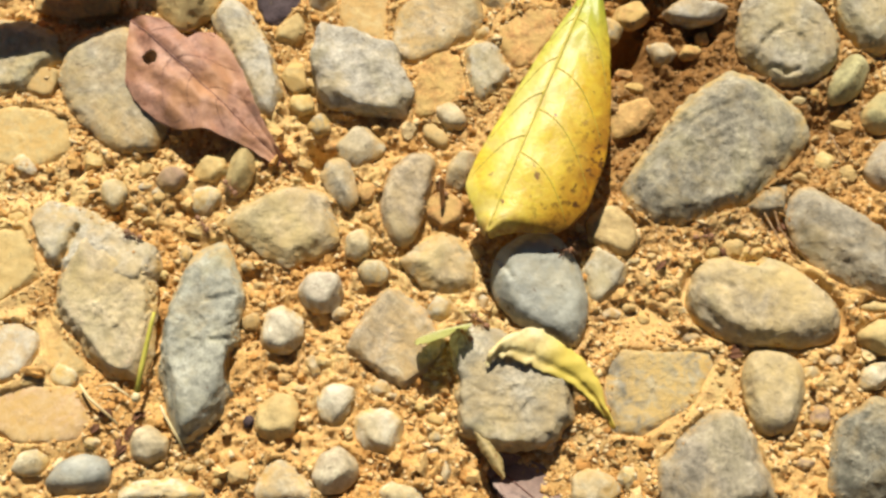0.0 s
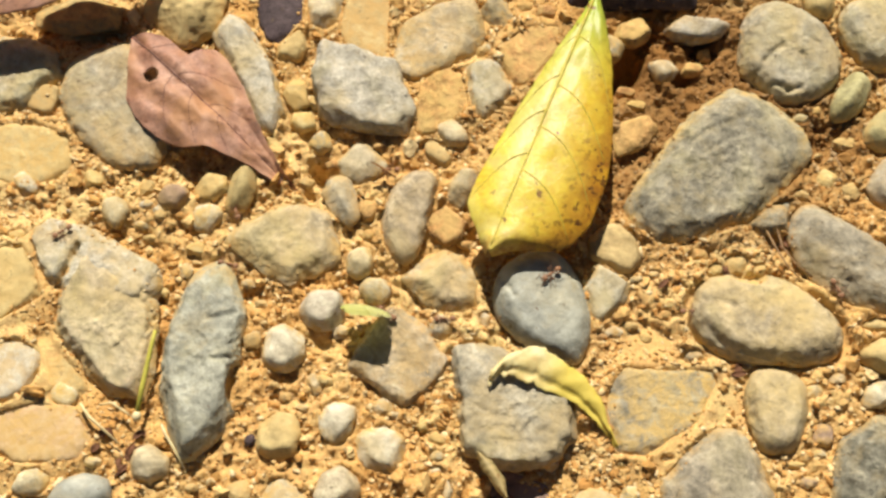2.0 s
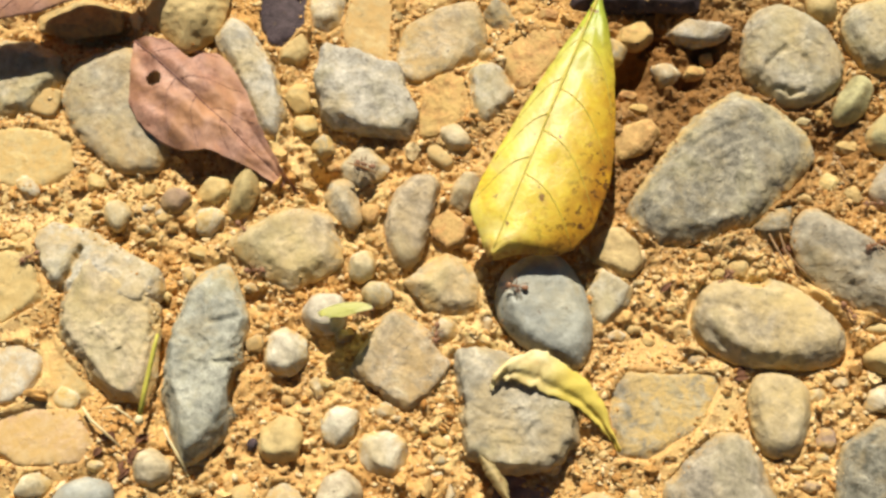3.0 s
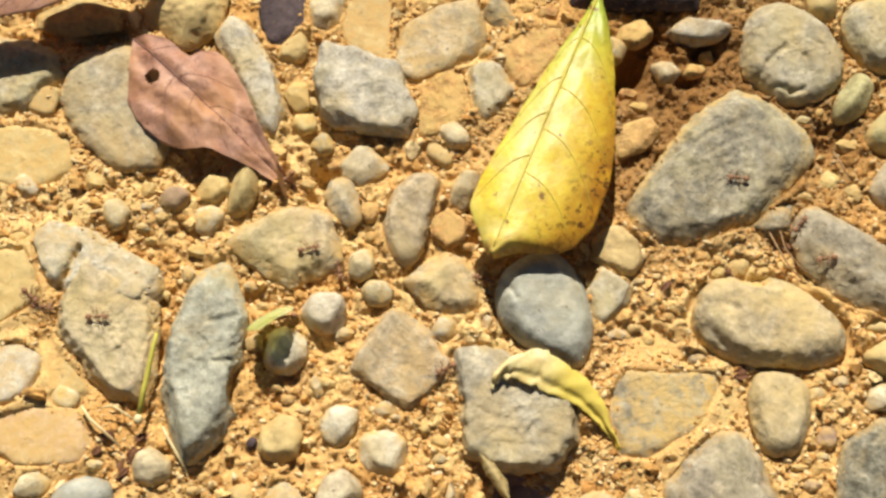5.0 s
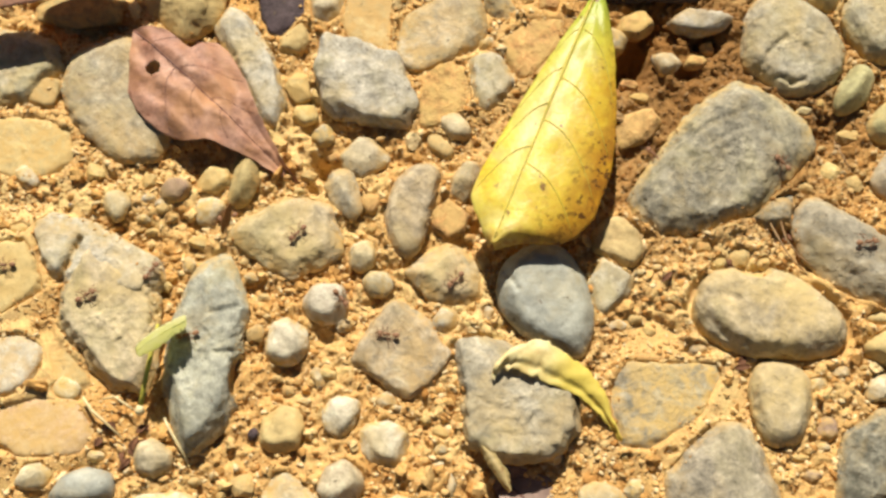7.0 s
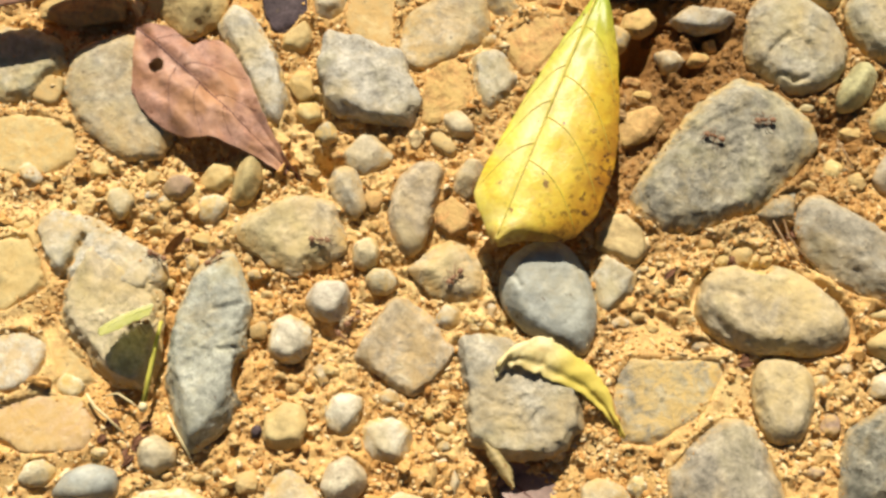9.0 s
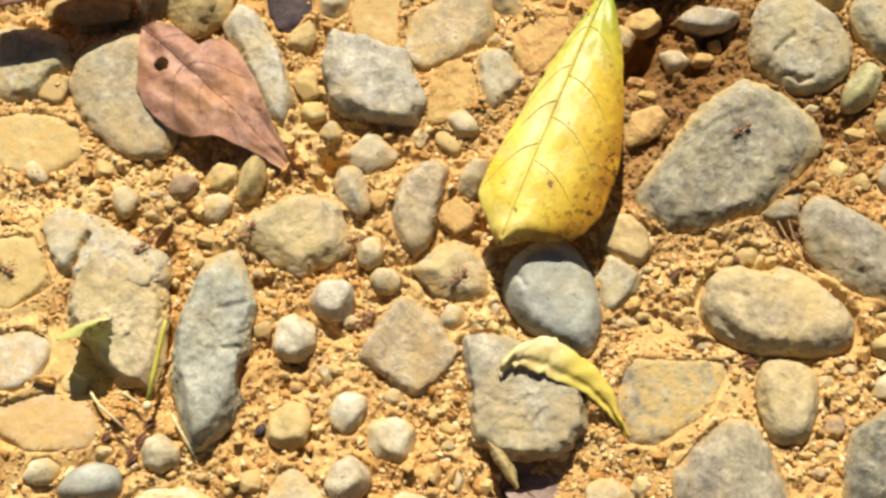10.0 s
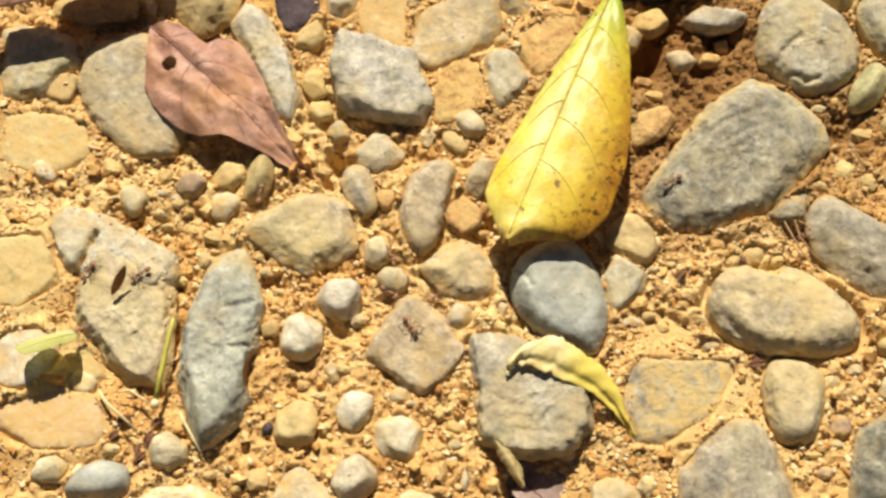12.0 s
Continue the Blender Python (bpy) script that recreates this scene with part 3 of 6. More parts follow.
# ---- stones ----
stone('grey', -83.7, 38.9, 3.3, [(-156, 14.0), (-133, 13.9), (-90, 19.0), (-31, 19.1), (4, 13.9), (50, 15.1), (104, 18.5), (165, 17.1)], label='grey river stone half buried under a dead leaf')
stone('tan', -106.4, 25.2, 1.3, [(-179, 11.6), (-114, 9.4), (-80, 9.6), (-36, 12.4), (16, 11.9), (64, 9.2), (97, 9.5)], sharp=13, label='flat ochre stone crusted with soil')
stone('tan', -103.4, 40.8, 2.5, [(-167, 4.9), (-125, 4.9), (-79, 5.3), (-4, 4.2), (70, 5.3), (131, 4.6)])
stone('grey', -111.3, 48.8, 4.0, [(-173, 9.4), (-109, 12.9), (-76, 11.4), (-43, 10.1), (21, 11.6), (71, 10.4), (101, 11.4)])
stone('olivebrown', -96.9, 65.8, 3.0, [(-157, 11.3), (-107, 6.6), (-81, 5.7), (-9, 11.4), (67, 6.9), (112, 6.2)])
stone('tan', -68.8, 68.6, 7.0, [(-168, 11.3), (-130, 10.2), (-83, 13.2), (-43, 11.6), (-13, 11.0), (-3, 11.5), (90, 9.2)], label='yellowish grey stone resting against a dead leaf')
stone('lightgrey', -50.4, 49.4, 4.5, [(-153, 5.1), (-130, 10.9), (-17, 12.6), (16, 6.2), (31, 6.5), (62, 12.1), (147, 15.3)], sharp=12)
stone('tan', -39.2, 56.0, 3.0, [(-177, 4.9), (-119, 5.3), (-65, 4.1), (-25, 3.6), (56, 5.4), (131, 3.4)], sharp=12)
stone('pale', -31.3, 67.6, 3.5, [(-173, 4.6), (-111, 6.1), (-49, 5.7), (-10, 4.6), (90, 5.2)])
stone('tan', -20.0, 64.1, 0.9, [(-152, 8.5), (-109, 10.3), (-6, 7.0), (2, 6.5), (90, 11.0), (168, 7.4)], sharp=13)
stone('tangrey', -0.8, 58.8, 3.2, [(-138, 16.7), (-116, 15.5), (-65, 9.7), (-46, 10.6), (-1, 13.8), (23, 14.7), (106, 10.8), (125, 10.2), (162, 11.9), (175, 13.0)], sharp=7)
stone('grey', 14.6, 67.4, 4.5, [(-169, 4.1), (-153, 3.9), (-101, 5.2), (-34, 5.7), (28, 3.8), (90, 5.2)], sharp=14)
stone('pale', 11.3, 55.5, 2.4, [(-149, 2.7), (-79, 2.1), (-31, 2.0), (35, 2.8), (106, 2.0), (154, 2.2)], sharp=5)
stone('lightgrey', -20.7, 42.5, 6.8, [(-165, 12.4), (-140, 12.4), (-99, 11.3), (-13, 15.5), (21, 11.8), (72, 10.8), (143, 17.1), (178, 13.1)], sharp=18, label='angular pale grey rock with a flat top', tilt=(4, 2), lean_to=(4, 14))
stone('clay', -0.3, 39.8, 1.4, [(-149, 10.8), (-73, 9.0), (-48, 6.9), (11, 7.8), (79, 10.5), (122, 8.2), (174, 6.4)])
stone('lightgrey', 11.7, 44.1, 3.1, [(-174, 5.4), (-166, 5.5), (-130, 8.2), (-48, 6.9), (-29, 6.3), (24, 6.2), (66, 8.2), (117, 7.8)], sharp=18)
stone('pale', 2.8, 31.0, 3.0, [(-167, 3.8), (-141, 3.5), (-98, 4.1), (-43, 5.0), (31, 3.2), (54, 3.6), (135, 4.7)])
stone('tan', -0.7, 25.2, 2.0, [(-148, 3.0), (-123, 2.5), (-90, 4.1), (29, 2.9), (44, 2.4), (120, 4.9)])
stone('clay', 22.8, 54.3, 0.9, [(-164, 8.4), (-148, 8.6), (-77, 9.2), (-40, 6.2), (-7, 7.6), (90, 8.5), (127, 6.5)])
stone('grey', 45.7, 56.9, 3.0, [(-177, 2.2), (-90, 4.4), (-22, 2.8), (26, 2.8), (106, 4.3)])
stone('clay', 50.6, 61.4, 2.5, [(-173, 5.6), (-103, 4.3), (-54, 4.4), (24, 5.1), (112, 3.8)])
stone('lightgrey', 67.4, 61.4, 4.6, [(-135, 6.0), (-99, 3.7), (-77, 3.6), (-47, 6.2), (67, 4.3), (81, 3.4), (127, 5.2)], sharp=20, label='flat pale grey stone flake over a hollow', tilt=(0, 6), lean_to=(2, 10))
stone('pale', 58.2, 49.4, 3.5, [(-163, 3.3), (-82, 3.7), (-39, 3.5), (36, 3.8), (81, 3.4), (111, 3.7)], sharp=20)
stone('clay', 49.4, 30.6, 2.2, [(-175, 5.8), (-70, 4.7), (-44, 4.6), (34, 6.8), (96, 5.1), (161, 5.2)], sharp=14)
stone('grey', 91.0, 54.0, 6.2, [(-176, 14.4), (-141, 14.7), (-125, 14.8), (-84, 16.0), (-57, 16.0), (-21, 15.3), (14, 14.4), (42, 14.2), (61, 14.5), (100, 16.9), (148, 15.4), (170, 14.1)], sharp=8, label='large pitted grey river stone', lean_to=(26, 46), facets=[(-95, 55, 13.6), (60, 62, 11.5)], grooves=[(-7.0, -4.1, -2.3, 0.3, 0.9, 0.9), (2.6, -2.5, 3.4, -6.3, 0.8, 0.8), (-5.1, -10.2, -1.6, -12.3, 0.7, 0.9), (-1.6, -12.3, 1.7, -11.5, 0.7, 0.9), (-9.6, -8.2, -7.0, -4.1, 0.7, 0.6), (4.0, 3.0, 7.0, 1.0, 0.6, 0.5)])
stone('tan', 100.8, 69.1, 4.8, [(-173, 4.3), (-117, 4.6), (-40, 4.8), (4, 4.4), (90, 4.3)], sharp=6)
stone('grey', 113.9, 60.6, 6.6, [(-167, 9.0), (-147, 9.7), (-97, 12.4), (-30, 9.1), (22, 9.4), (104, 10.9), (149, 10.3)], sharp=6)
stone('olive', 105.9, 40.9, 6.6, [(-175, 6.7), (-95, 8.0), (-56, 5.2), (-27, 4.5), (25, 7.7), (80, 8.3), (140, 4.4), (158, 4.6)], sharp=6, label='small smooth olive pebble on the soil')
stone('olive', 115.3, 32.2, 5.4, [(-178, 7.7), (-113, 7.4), (-78, 6.2), (-8, 6.1), (90, 6.8), (136, 5.5)], sharp=7)
stone('darkgrey', 70.8, 21.3, 5.5, [(-149, 28.5), (-114, 25.6), (-84, 19.8), (-68, 16.4), (-50, 15.7), (-38, 17.5), (3, 25.3), (45, 24.0), (56, 24.7), (104, 21.2), (125, 16.6), (142, 15.1), (156, 18.9)], sharp=10, label='large flat-topped grey stone with a grainy face', lean_to=(36, 62), grooves=[(-12.1, 1.7, -3.1, 8.8, 0.7, 0.7), (-3.1, 8.8, 7.2, 12.7, 0.6, 0.5), (-9.0, 7.5, -1.0, 12.5, 0.6, 0.5), (-4.0, 3.0, 4.0, 7.0, 0.6, 0.35)])
stone('tan', 97.8, 18.6, 2.0, [(-160, 2.7), (-75, 3.1), (-29, 2.7), (65, 2.8), (131, 3.2)], sharp=12)
stone('tan', 90.9, 13.9, 2.0, [(-110, 1.5), (-56, 2.1), (55, 1.7), (127, 1.9)])
stone('tan', 103.4, 15.0, 2.0, [(-163, 2.2), (-120, 2.4), (-42, 3.1), (26, 1.9), (117, 2.9)])
stone('lightgrey', 111.9, 16.5, 5.4, [(-174, 5.3), (-138, 6.0), (-77, 7.0), (-15, 3.8), (53, 7.0), (144, 4.2)], sharp=7)
stone('grey', 101.7, -4.9, 6.5, [(-160, 13.3), (-127, 10.3), (-115, 10.4), (-90, 13.7), (-8, 18.2), (52, 9.0), (60, 10.0), (125, 19.4), (168, 17.6)], label='pale grey stone with yellow lichen-like stains')
stone('ochregrey', 78.4, -19.6, 6.2, [(-158, 18.6), (-125, 14.7), (-93, 11.8), (-79, 14.1), (-36, 20.8), (10, 20.3), (46, 14.5), (56, 13.7), (90, 12.8), (134, 18.6), (157, 20.0)], sharp=7, label='long rounded stone with a yellow dusted back', bites=[(-2.8, 14.9, 3.9, 6.5)], tilt=(0, 9), facets=[(-72, 50, 10.2), (80, 62, 8.2), (-170, 45, 15.5)], grooves=[(-15, -2, -9, -8, 1.2, 1.0), (-17, 5, -8, 3, 1.0, 0.6)])
stone('tan', 72.7, -4.9, 2.0, [(-176, 2.8), (-90, 2.7), (-25, 2.8), (61, 2.9), (102, 2.6)], sharp=12)
stone('tan', 78.5, -6.4, 2.0, [(-117, 1.9), (-52, 1.7), (28, 2.0), (104, 1.7), (175, 2.0)], sharp=12)
stone('tan', 42.9, -0.6, 2.9, [(-115, 5.3), (-45, 7.5), (4, 6.1), (41, 5.9), (99, 6.6), (142, 6.6), (178, 6.8)], sharp=13)
stone('lightgrey', 40.1, -12.0, 3.0, [(-171, 5.2), (-149, 6.4), (-47, 5.5), (-21, 5.7), (55, 5.4), (151, 5.1)], sharp=18)
stone('slate', 25.0, -15.5, 7.2, [(-174, 13.6), (-144, 12.4), (-121, 12.4), (-102, 14.7), (-31, 16.0), (-8, 13.3), (14, 11.4), (34, 12.6), (78, 15.4), (118, 15.2), (158, 14.4)], sharp=7, label='smooth blue-grey pebble with a chipped flank', bites=[(-11.4, 6.1, 6.1, 3.4)], grooves=[(-10.4, 5.7, -7.5, 0.7, 0.6, 0.8)])
stone('grey', 5.4, 16.0, 3.6, [(-177, 4.1), (-125, 5.8), (-34, 3.5), (-7, 3.6), (90, 5.6), (142, 3.6)], sharp=7)
stone('clay', 1.4, 5.5, 1.8, [(-173, 4.8), (-134, 4.7), (-67, 5.2), (-18, 4.7), (52, 4.5), (131, 5.0)], sharp=18)
stone('tangrey', -8.3, 8.7, 4.4, [(-172, 7.7), (-154, 9.5), (-122, 13.2), (-43, 9.9), (-14, 5.8), (40, 12.6), (101, 12.2), (142, 8.3), (165, 6.9)], sharp=8, label='long narrow tan-grey stone set in soil')
stone('pale', -20.2, 22.2, 3.5, [(-168, 6.3), (-115, 5.6), (-61, 5.1), (-28, 6.3), (49, 5.4), (94, 5.6), (142, 5.6)], sharp=12)
stone('grey', -25.0, 12.4, 4.0, [(-154, 4.3), (-125, 5.2), (-62, 7.8), (7, 4.2), (23, 4.2), (90, 6.9), (150, 6.0)])
stone('pale', -20.2, -3.9, 3.6, [(-178, 3.6), (-128, 4.6), (-57, 4.3), (-8, 3.6), (32, 4.1), (104, 4.7), (158, 3.7)], sharp=8)
stone('tangrey', 0.6, -9.4, 4.0, [(-147, 8.5), (-127, 7.5), (-96, 7.5), (-71, 9.1), (5, 8.4), (27, 7.7), (70, 8.7), (118, 7.9), (137, 8.8)])
stone('white', 0.2, -20.6, 3.0, [(-166, 3.5), (-102, 3.4), (-52, 3.3), (11, 3.3), (67, 3.4), (143, 3.1)], sharp=6)
stone('pale', -16.4, -11.3, 3.6, [(-153, 3.6), (-90, 3.7), (-35, 4.0), (22, 3.9), (85, 3.5), (142, 4.1)], sharp=6)
stone('white', -29.0, -16.3, 4.6, [(-143, 5.8), (-112, 5.7), (-80, 5.9), (-29, 6.2), (15, 5.7), (78, 5.5), (107, 6.0), (171, 5.9)], sharp=6)
stone('tangrey', -38.0, 1.0, 4.5, [(-131, 10.8), (-117, 10.8), (-67, 11.3), (-54, 11.8), (8, 13.2), (24, 12.7), (75, 11.4), (96, 10.4), (119, 10.6), (145, 14.1)])
stone('lightgrey', -86.1, -5.0, 3.9, [(-165, 13.6), (-134, 10.5), (-94, 9.5), (-34, 18.4), (12, 16.3), (61, 8.0), (76, 9.5), (122, 16.9)], sharp=12, label='pale grey upper slab of a split stone', tilt=(3, 9), lean_to=(14, 30), grooves=[(-4.0, 4.6, -6.2, -2.0, 0.8, 2.6), (-6.2, -2.0, -9.4, -9.0, 0.9, 3.0)])
stone('tangrey', -81.0, -21.0, 5.6, [(-140, 10.7), (-126, 12.4), (-97, 17.0), (-16, 14.8), (3, 12.1), (53, 14.3), (160, 15.0), (180, 13.3)], sharp=14, label='large tan-grey plate of a split stone', tilt=(1, 2), lean_to=(24, 44), facets=[(-20, 52, 11.0), (-75, 48, 15.5)], grooves=[(6.5, 9.0, 11.0, 2.0, 0.5, 0.7), (11.0, 2.0, 8.0, -9.0, 0.5, 0.5)])
stone('bluegrey', -57.3, -28.2, 6.5, [(-172, 11.0), (-160, 13.3), (-133, 21.3), (-55, 20.7), (-31, 14.9), (-3, 9.2), (18, 12.8), (59, 24.6), (139, 17.8), (156, 11.9), (172, 9.9)], sharp=12, label='blade-shaped blue-grey stone with chipped edge', tilt=(0, 4), bites=[(15.7, -7.4, 2.2, 9.8), (11.5, 12.7, 3.2, 3.4), (11.7, 5.4, 3.2, 2.8), (6.9, 9.2, 6.2, 1.5), (6.9, -1.5, 5.8, 1.5), (3.6, 14.1, 6.8, 1.1)], lean_to=(18, 34), facets=[(-175, 42, 9.6), (20, 62, 7.6)], grooves=[(0.9, 8.4, 7.6, 10.5, 0.45, 0.7), (2.9, -1.6, 9.1, -0.2, 0.45, 0.8), (-0.5, 18.0, 0.5, 8.0, 0.5, 0.6)], steps=[(0.4, 8.2, 8.0, 10.2, 0.8), (2.4, -1.8, 9.6, -0.4, 0.8)])
stone('grey', -45.8, -24.0, 2.0, [(-168, 2.2), (-86, 2.4), (-3, 2.3), (93, 2.2)])
stone('white', -38.1, -26.0, 5.0, [(-171, 5.9), (-130, 6.4), (-90, 6.5), (-43, 5.9), (5, 5.6), (59, 6.4), (111, 6.3), (163, 5.6)], sharp=7, label='pale rounded pebble on the soil')
stone('tangrey', -10.2, -28.2, 2.9, [(-135, 10.6), (-127, 10.0), (-117, 10.3), (-54, 11.2), (-25, 11.2), (32, 9.9), (49, 10.0), (96, 13.1), (143, 10.1), (151, 10.1)], sharp=24, label='flat diamond-shaped tan-grey stone')
stone('grey', 16.2, -41.3, 5.6, [(-176, 12.5), (-113, 14.2), (-96, 14.4), (-66, 15.3), (-46, 16.8), (6, 15.6), (50, 11.5), (73, 13.9), (106, 18.2)], sharp=16, label='blocky grey stone with a curled leaf on it', lean_to=(16, 30), facets=[(-80, 50, 13.2)], grooves=[(-4, -8, 9, -9, 0.5, 0.25), (-11, 2, -6, -1, 0.4, 0.2)])
stone('midgrey', 50.9, -40.3, 2.3, [(-176, 12.2), (-95, 12.9), (-56, 9.1), (-33, 10.7), (17, 17.1), (88, 9.6), (148, 12.0)], sharp=12)
stone('pale', 25.9, -53.7, 4.5, [(-141, 2.1), (-71, 1.8), (-8, 2.1), (81, 1.9), (125, 1.9)], sharp=14)
stone('pale', 61.2, -28.0, 2.0, [(-131, 3.0), (-79, 1.6), (-18, 3.1), (97, 1.5), (123, 2.1)])
stone('ochregrey', 79.4, -41.2, 5.6, [(-178, 8.0), (-168, 8.0), (-138, 10.3), (-84, 11.4), (-27, 8.4), (-11, 8.0), (21, 9.7), (69, 10.4), (101, 10.8), (153, 9.4)], sharp=8, label='upright tan oval stone set in the soil')
stone('midgrey', 64.1, -60.3, 6.0, [(-177, 13.9), (-96, 12.6), (-69, 11.9), (15, 12.6), (27, 12.9), (87, 15.4), (119, 12.9), (138, 11.4)], sharp=11, label='grey triangular stone set in the soil')
stone('mottled', 102.5, -56.4, 6.5, [(-144, 15.7), (-90, 12.7), (-8, 10.8), (78, 14.7), (104, 13.4), (129, 12.0), (158, 11.6), (174, 12.1)])
stone('tan', 106.6, -28.1, 5.4, [(-173, 6.4), (-122, 4.9), (-90, 4.9), (-7, 4.8), (71, 5.6), (121, 4.3)], sharp=7)
stone('pale', 104.0, -37.5, 3.0, [(-139, 5.2), (-90, 3.5), (-58, 3.2), (11, 4.9), (97, 3.3), (137, 3.3)])
stone('brown', 90.0, -47.4, 2.0, [(-164, 3.0), (-81, 3.1), (-6, 2.5), (78, 3.4), (145, 2.6)])
stone('pale', 43.9, -61.1, 2.0, [(-136, 2.6), (-47, 2.5), (16, 2.4), (111, 2.6), (163, 2.5)])
stone('pale', 36.2, -64.1, 2.5, [(-176, 5.6), (-84, 3.8), (22, 5.6), (73, 4.3), (128, 5.4)])
stone('pale', -8.4, -65.9, 2.5, [(-179, 6.0), (-90, 2.5), (34, 5.1), (76, 2.8), (127, 4.9)])
stone('pale', -23.8, -60.3, 5.4, [(-145, 6.0), (-87, 5.6), (-49, 5.2), (4, 5.7), (64, 5.8), (116, 5.4), (161, 5.3)], sharp=7)
stone('white', -14.1, -50.5, 4.0, [(-151, 6.2), (-128, 5.5), (-103, 5.6), (-47, 6.5), (1, 6.2), (45, 6.1), (101, 5.5), (138, 6.5)], sharp=10, label='cream white rounded pebble')
stone('white', -24.6, -44.1, 4.0, [(-167, 4.5), (-131, 5.2), (-62, 5.0), (-32, 4.5), (12, 5.2), (71, 4.8), (106, 5.3), (173, 4.6)], sharp=10, label='cream white rounded pebble')
stone('tan', -38.3, -47.8, 4.5, [(-171, 5.8), (-99, 6.0), (-74, 5.5), (-18, 5.2), (20, 5.9), (77, 6.2), (123, 5.4), (173, 5.2)])
stone('dark', -45.0, -48.4, 2.0, [(-161, 1.6), (-82, 1.9), (-16, 1.6), (36, 1.6), (137, 1.6)])
stone('pale', -68.0, -54.6, 4.8, [(-168, 4.6), (-135, 5.0), (-95, 4.9), (-55, 4.8), (4, 5.0), (56, 4.4), (113, 5.2), (163, 4.8)], sharp=8)
stone('slate', -83.3, -61.5, 5.4, [(-137, 7.9), (-86, 4.8), (-50, 6.7), (12, 7.7), (79, 5.7), (111, 5.5), (147, 6.7)], sharp=7)
stone('pale', -95.3, -58.7, 3.0, [(-148, 4.8), (-90, 3.3), (-71, 3.4), (-5, 4.8), (58, 3.9), (103, 3.5), (146, 4.0)])
stone('white', -104.3, -31.8, 3.0, [(-173, 7.8), (-101, 8.5), (-62, 7.9), (-30, 8.0), (6, 8.7), (61, 8.5), (96, 7.9), (134, 8.5)], sharp=8, label='cream white rounded pebble')
stone('pale', -89.5, -37.8, 2.0, [(-156, 3.9), (-120, 3.2), (-71, 3.7), (15, 3.7), (67, 3.1), (146, 4.0)])
stone('pink', -96.4, -47.2, 0.6, [(-173, 14.2), (-106, 8.1), (-95, 7.1), (-82, 7.5), (-33, 13.1), (42, 11.4), (85, 7.7), (103, 7.4)], sharp=10, label='flat pinkish stone flush with the soil')
stone('pale', -64.1, -65.4, 2.5, [(-175, 10.1), (-90, 3.0), (13, 9.8), (67, 4.9), (94, 3.6), (117, 5.7)])
stone('tan', -46.6, -60.5, 2.0, [(-158, 2.9), (-90, 2.8), (-7, 3.1), (60, 2.8), (122, 3.1)])
stone('pale', -36.3, -63.7, 3.0, [(-177, 6.7), (-90, 4.8), (2, 7.2), (49, 5.2), (101, 6.8), (150, 6.2)])
stone('white', -105.6, 17.0, 2.5, [(-165, 2.9), (-137, 2.8), (-73, 3.8), (-7, 3.9), (56, 2.6), (90, 3.8)])
stone('tan', -88.6, 18.4, 2.0, [(-171, 2.3), (-90, 2.7), (-27, 2.9), (38, 2.4), (104, 2.9)])
stone('pale', -82.0, 9.9, 2.5, [(-162, 3.4), (-137, 3.8), (-36, 4.1), (-20, 3.6), (33, 3.7), (67, 4.4), (160, 3.8)], sharp=14)
stone('tan', -74.7, 16.3, 2.0, [(-175, 2.3), (-116, 2.8), (-47, 2.5), (5, 2.2), (81, 2.7), (152, 2.3)])
stone('brown', -67.8, 13.4, 3.0, [(-151, 4.1), (-106, 3.8), (-56, 4.0), (-17, 4.2), (46, 4.0), (94, 3.7), (148, 4.2)], sharp=7, label='small purplish brown pebble')
stone('tan', -58.0, 16.6, 2.5, [(-135, 5.1), (-100, 3.9), (-53, 3.6), (14, 4.7), (81, 4.0), (144, 3.6)])
stone('olivebrown', -50.7, 15.7, 4.8, [(-128, 7.8), (-66, 6.6), (-25, 4.2), (3, 4.2), (47, 6.9), (136, 5.6), (166, 3.6), (178, 4.0)], sharp=7, label='oval brown-tan pebble on the soil')
stone('pale', -58.9, 8.2, 2.5, [(-169, 3.8), (-102, 4.5), (-36, 3.4), (4, 4.2), (97, 3.6), (139, 4.3)], sharp=14)
stone('lightgrey', -74.5, 11.3, 1.5, [(-117, 1.3), (-45, 1.7), (56, 1.4), (119, 1.4)])
stone('tan', -70.8, 8.3, 1.5, [(-138, 1.5), (-69, 1.6), (35, 1.7), (102, 1.5)])
stone('grey', -31.1, 28.8, 2.5, [(-159, 3.6), (-102, 3.2), (-63, 3.1), (15, 3.0), (75, 3.5), (145, 2.8)])
stone('tan', -0.7, -48.2, 1.5, [(-146, 1.7), (-99, 1.4), (-21, 2.2), (59, 1.4), (115, 1.9)])
stone('lightgrey', -1.0, -52.2, 1.5, [(-140, 2.1), (-84, 1.4), (-34, 1.9), (76, 1.5), (117, 1.4)])
stone('tan', -107.9, -9.5, 1.9, [(-172, 8.0), (-96, 10.1), (-59, 9.2), (19, 8.9), (30, 8.6), (97, 9.5)], sharp=13)
stone('pale', -30.2, -34.6, 1.5, [(-148, 1.8), (-65, 2.9), (16, 1.8), (45, 1.8), (167, 2.2)])
stone('pale', -13.8, -40.6, 1.5, [(-149, 2.7), (-96, 1.9), (-33, 3.0), (54, 2.1), (118, 2.3)])
stone('lightgrey', -71.0, 9.9, 1.5, [(-120, 1.4), (-56, 1.5), (51, 1.5), (124, 1.4)])
stone('pale', -24.2, -21.7, 2.0, [(-140, 2.5), (-84, 1.7), (-43, 2.0), (68, 1.9), (129, 1.9)])
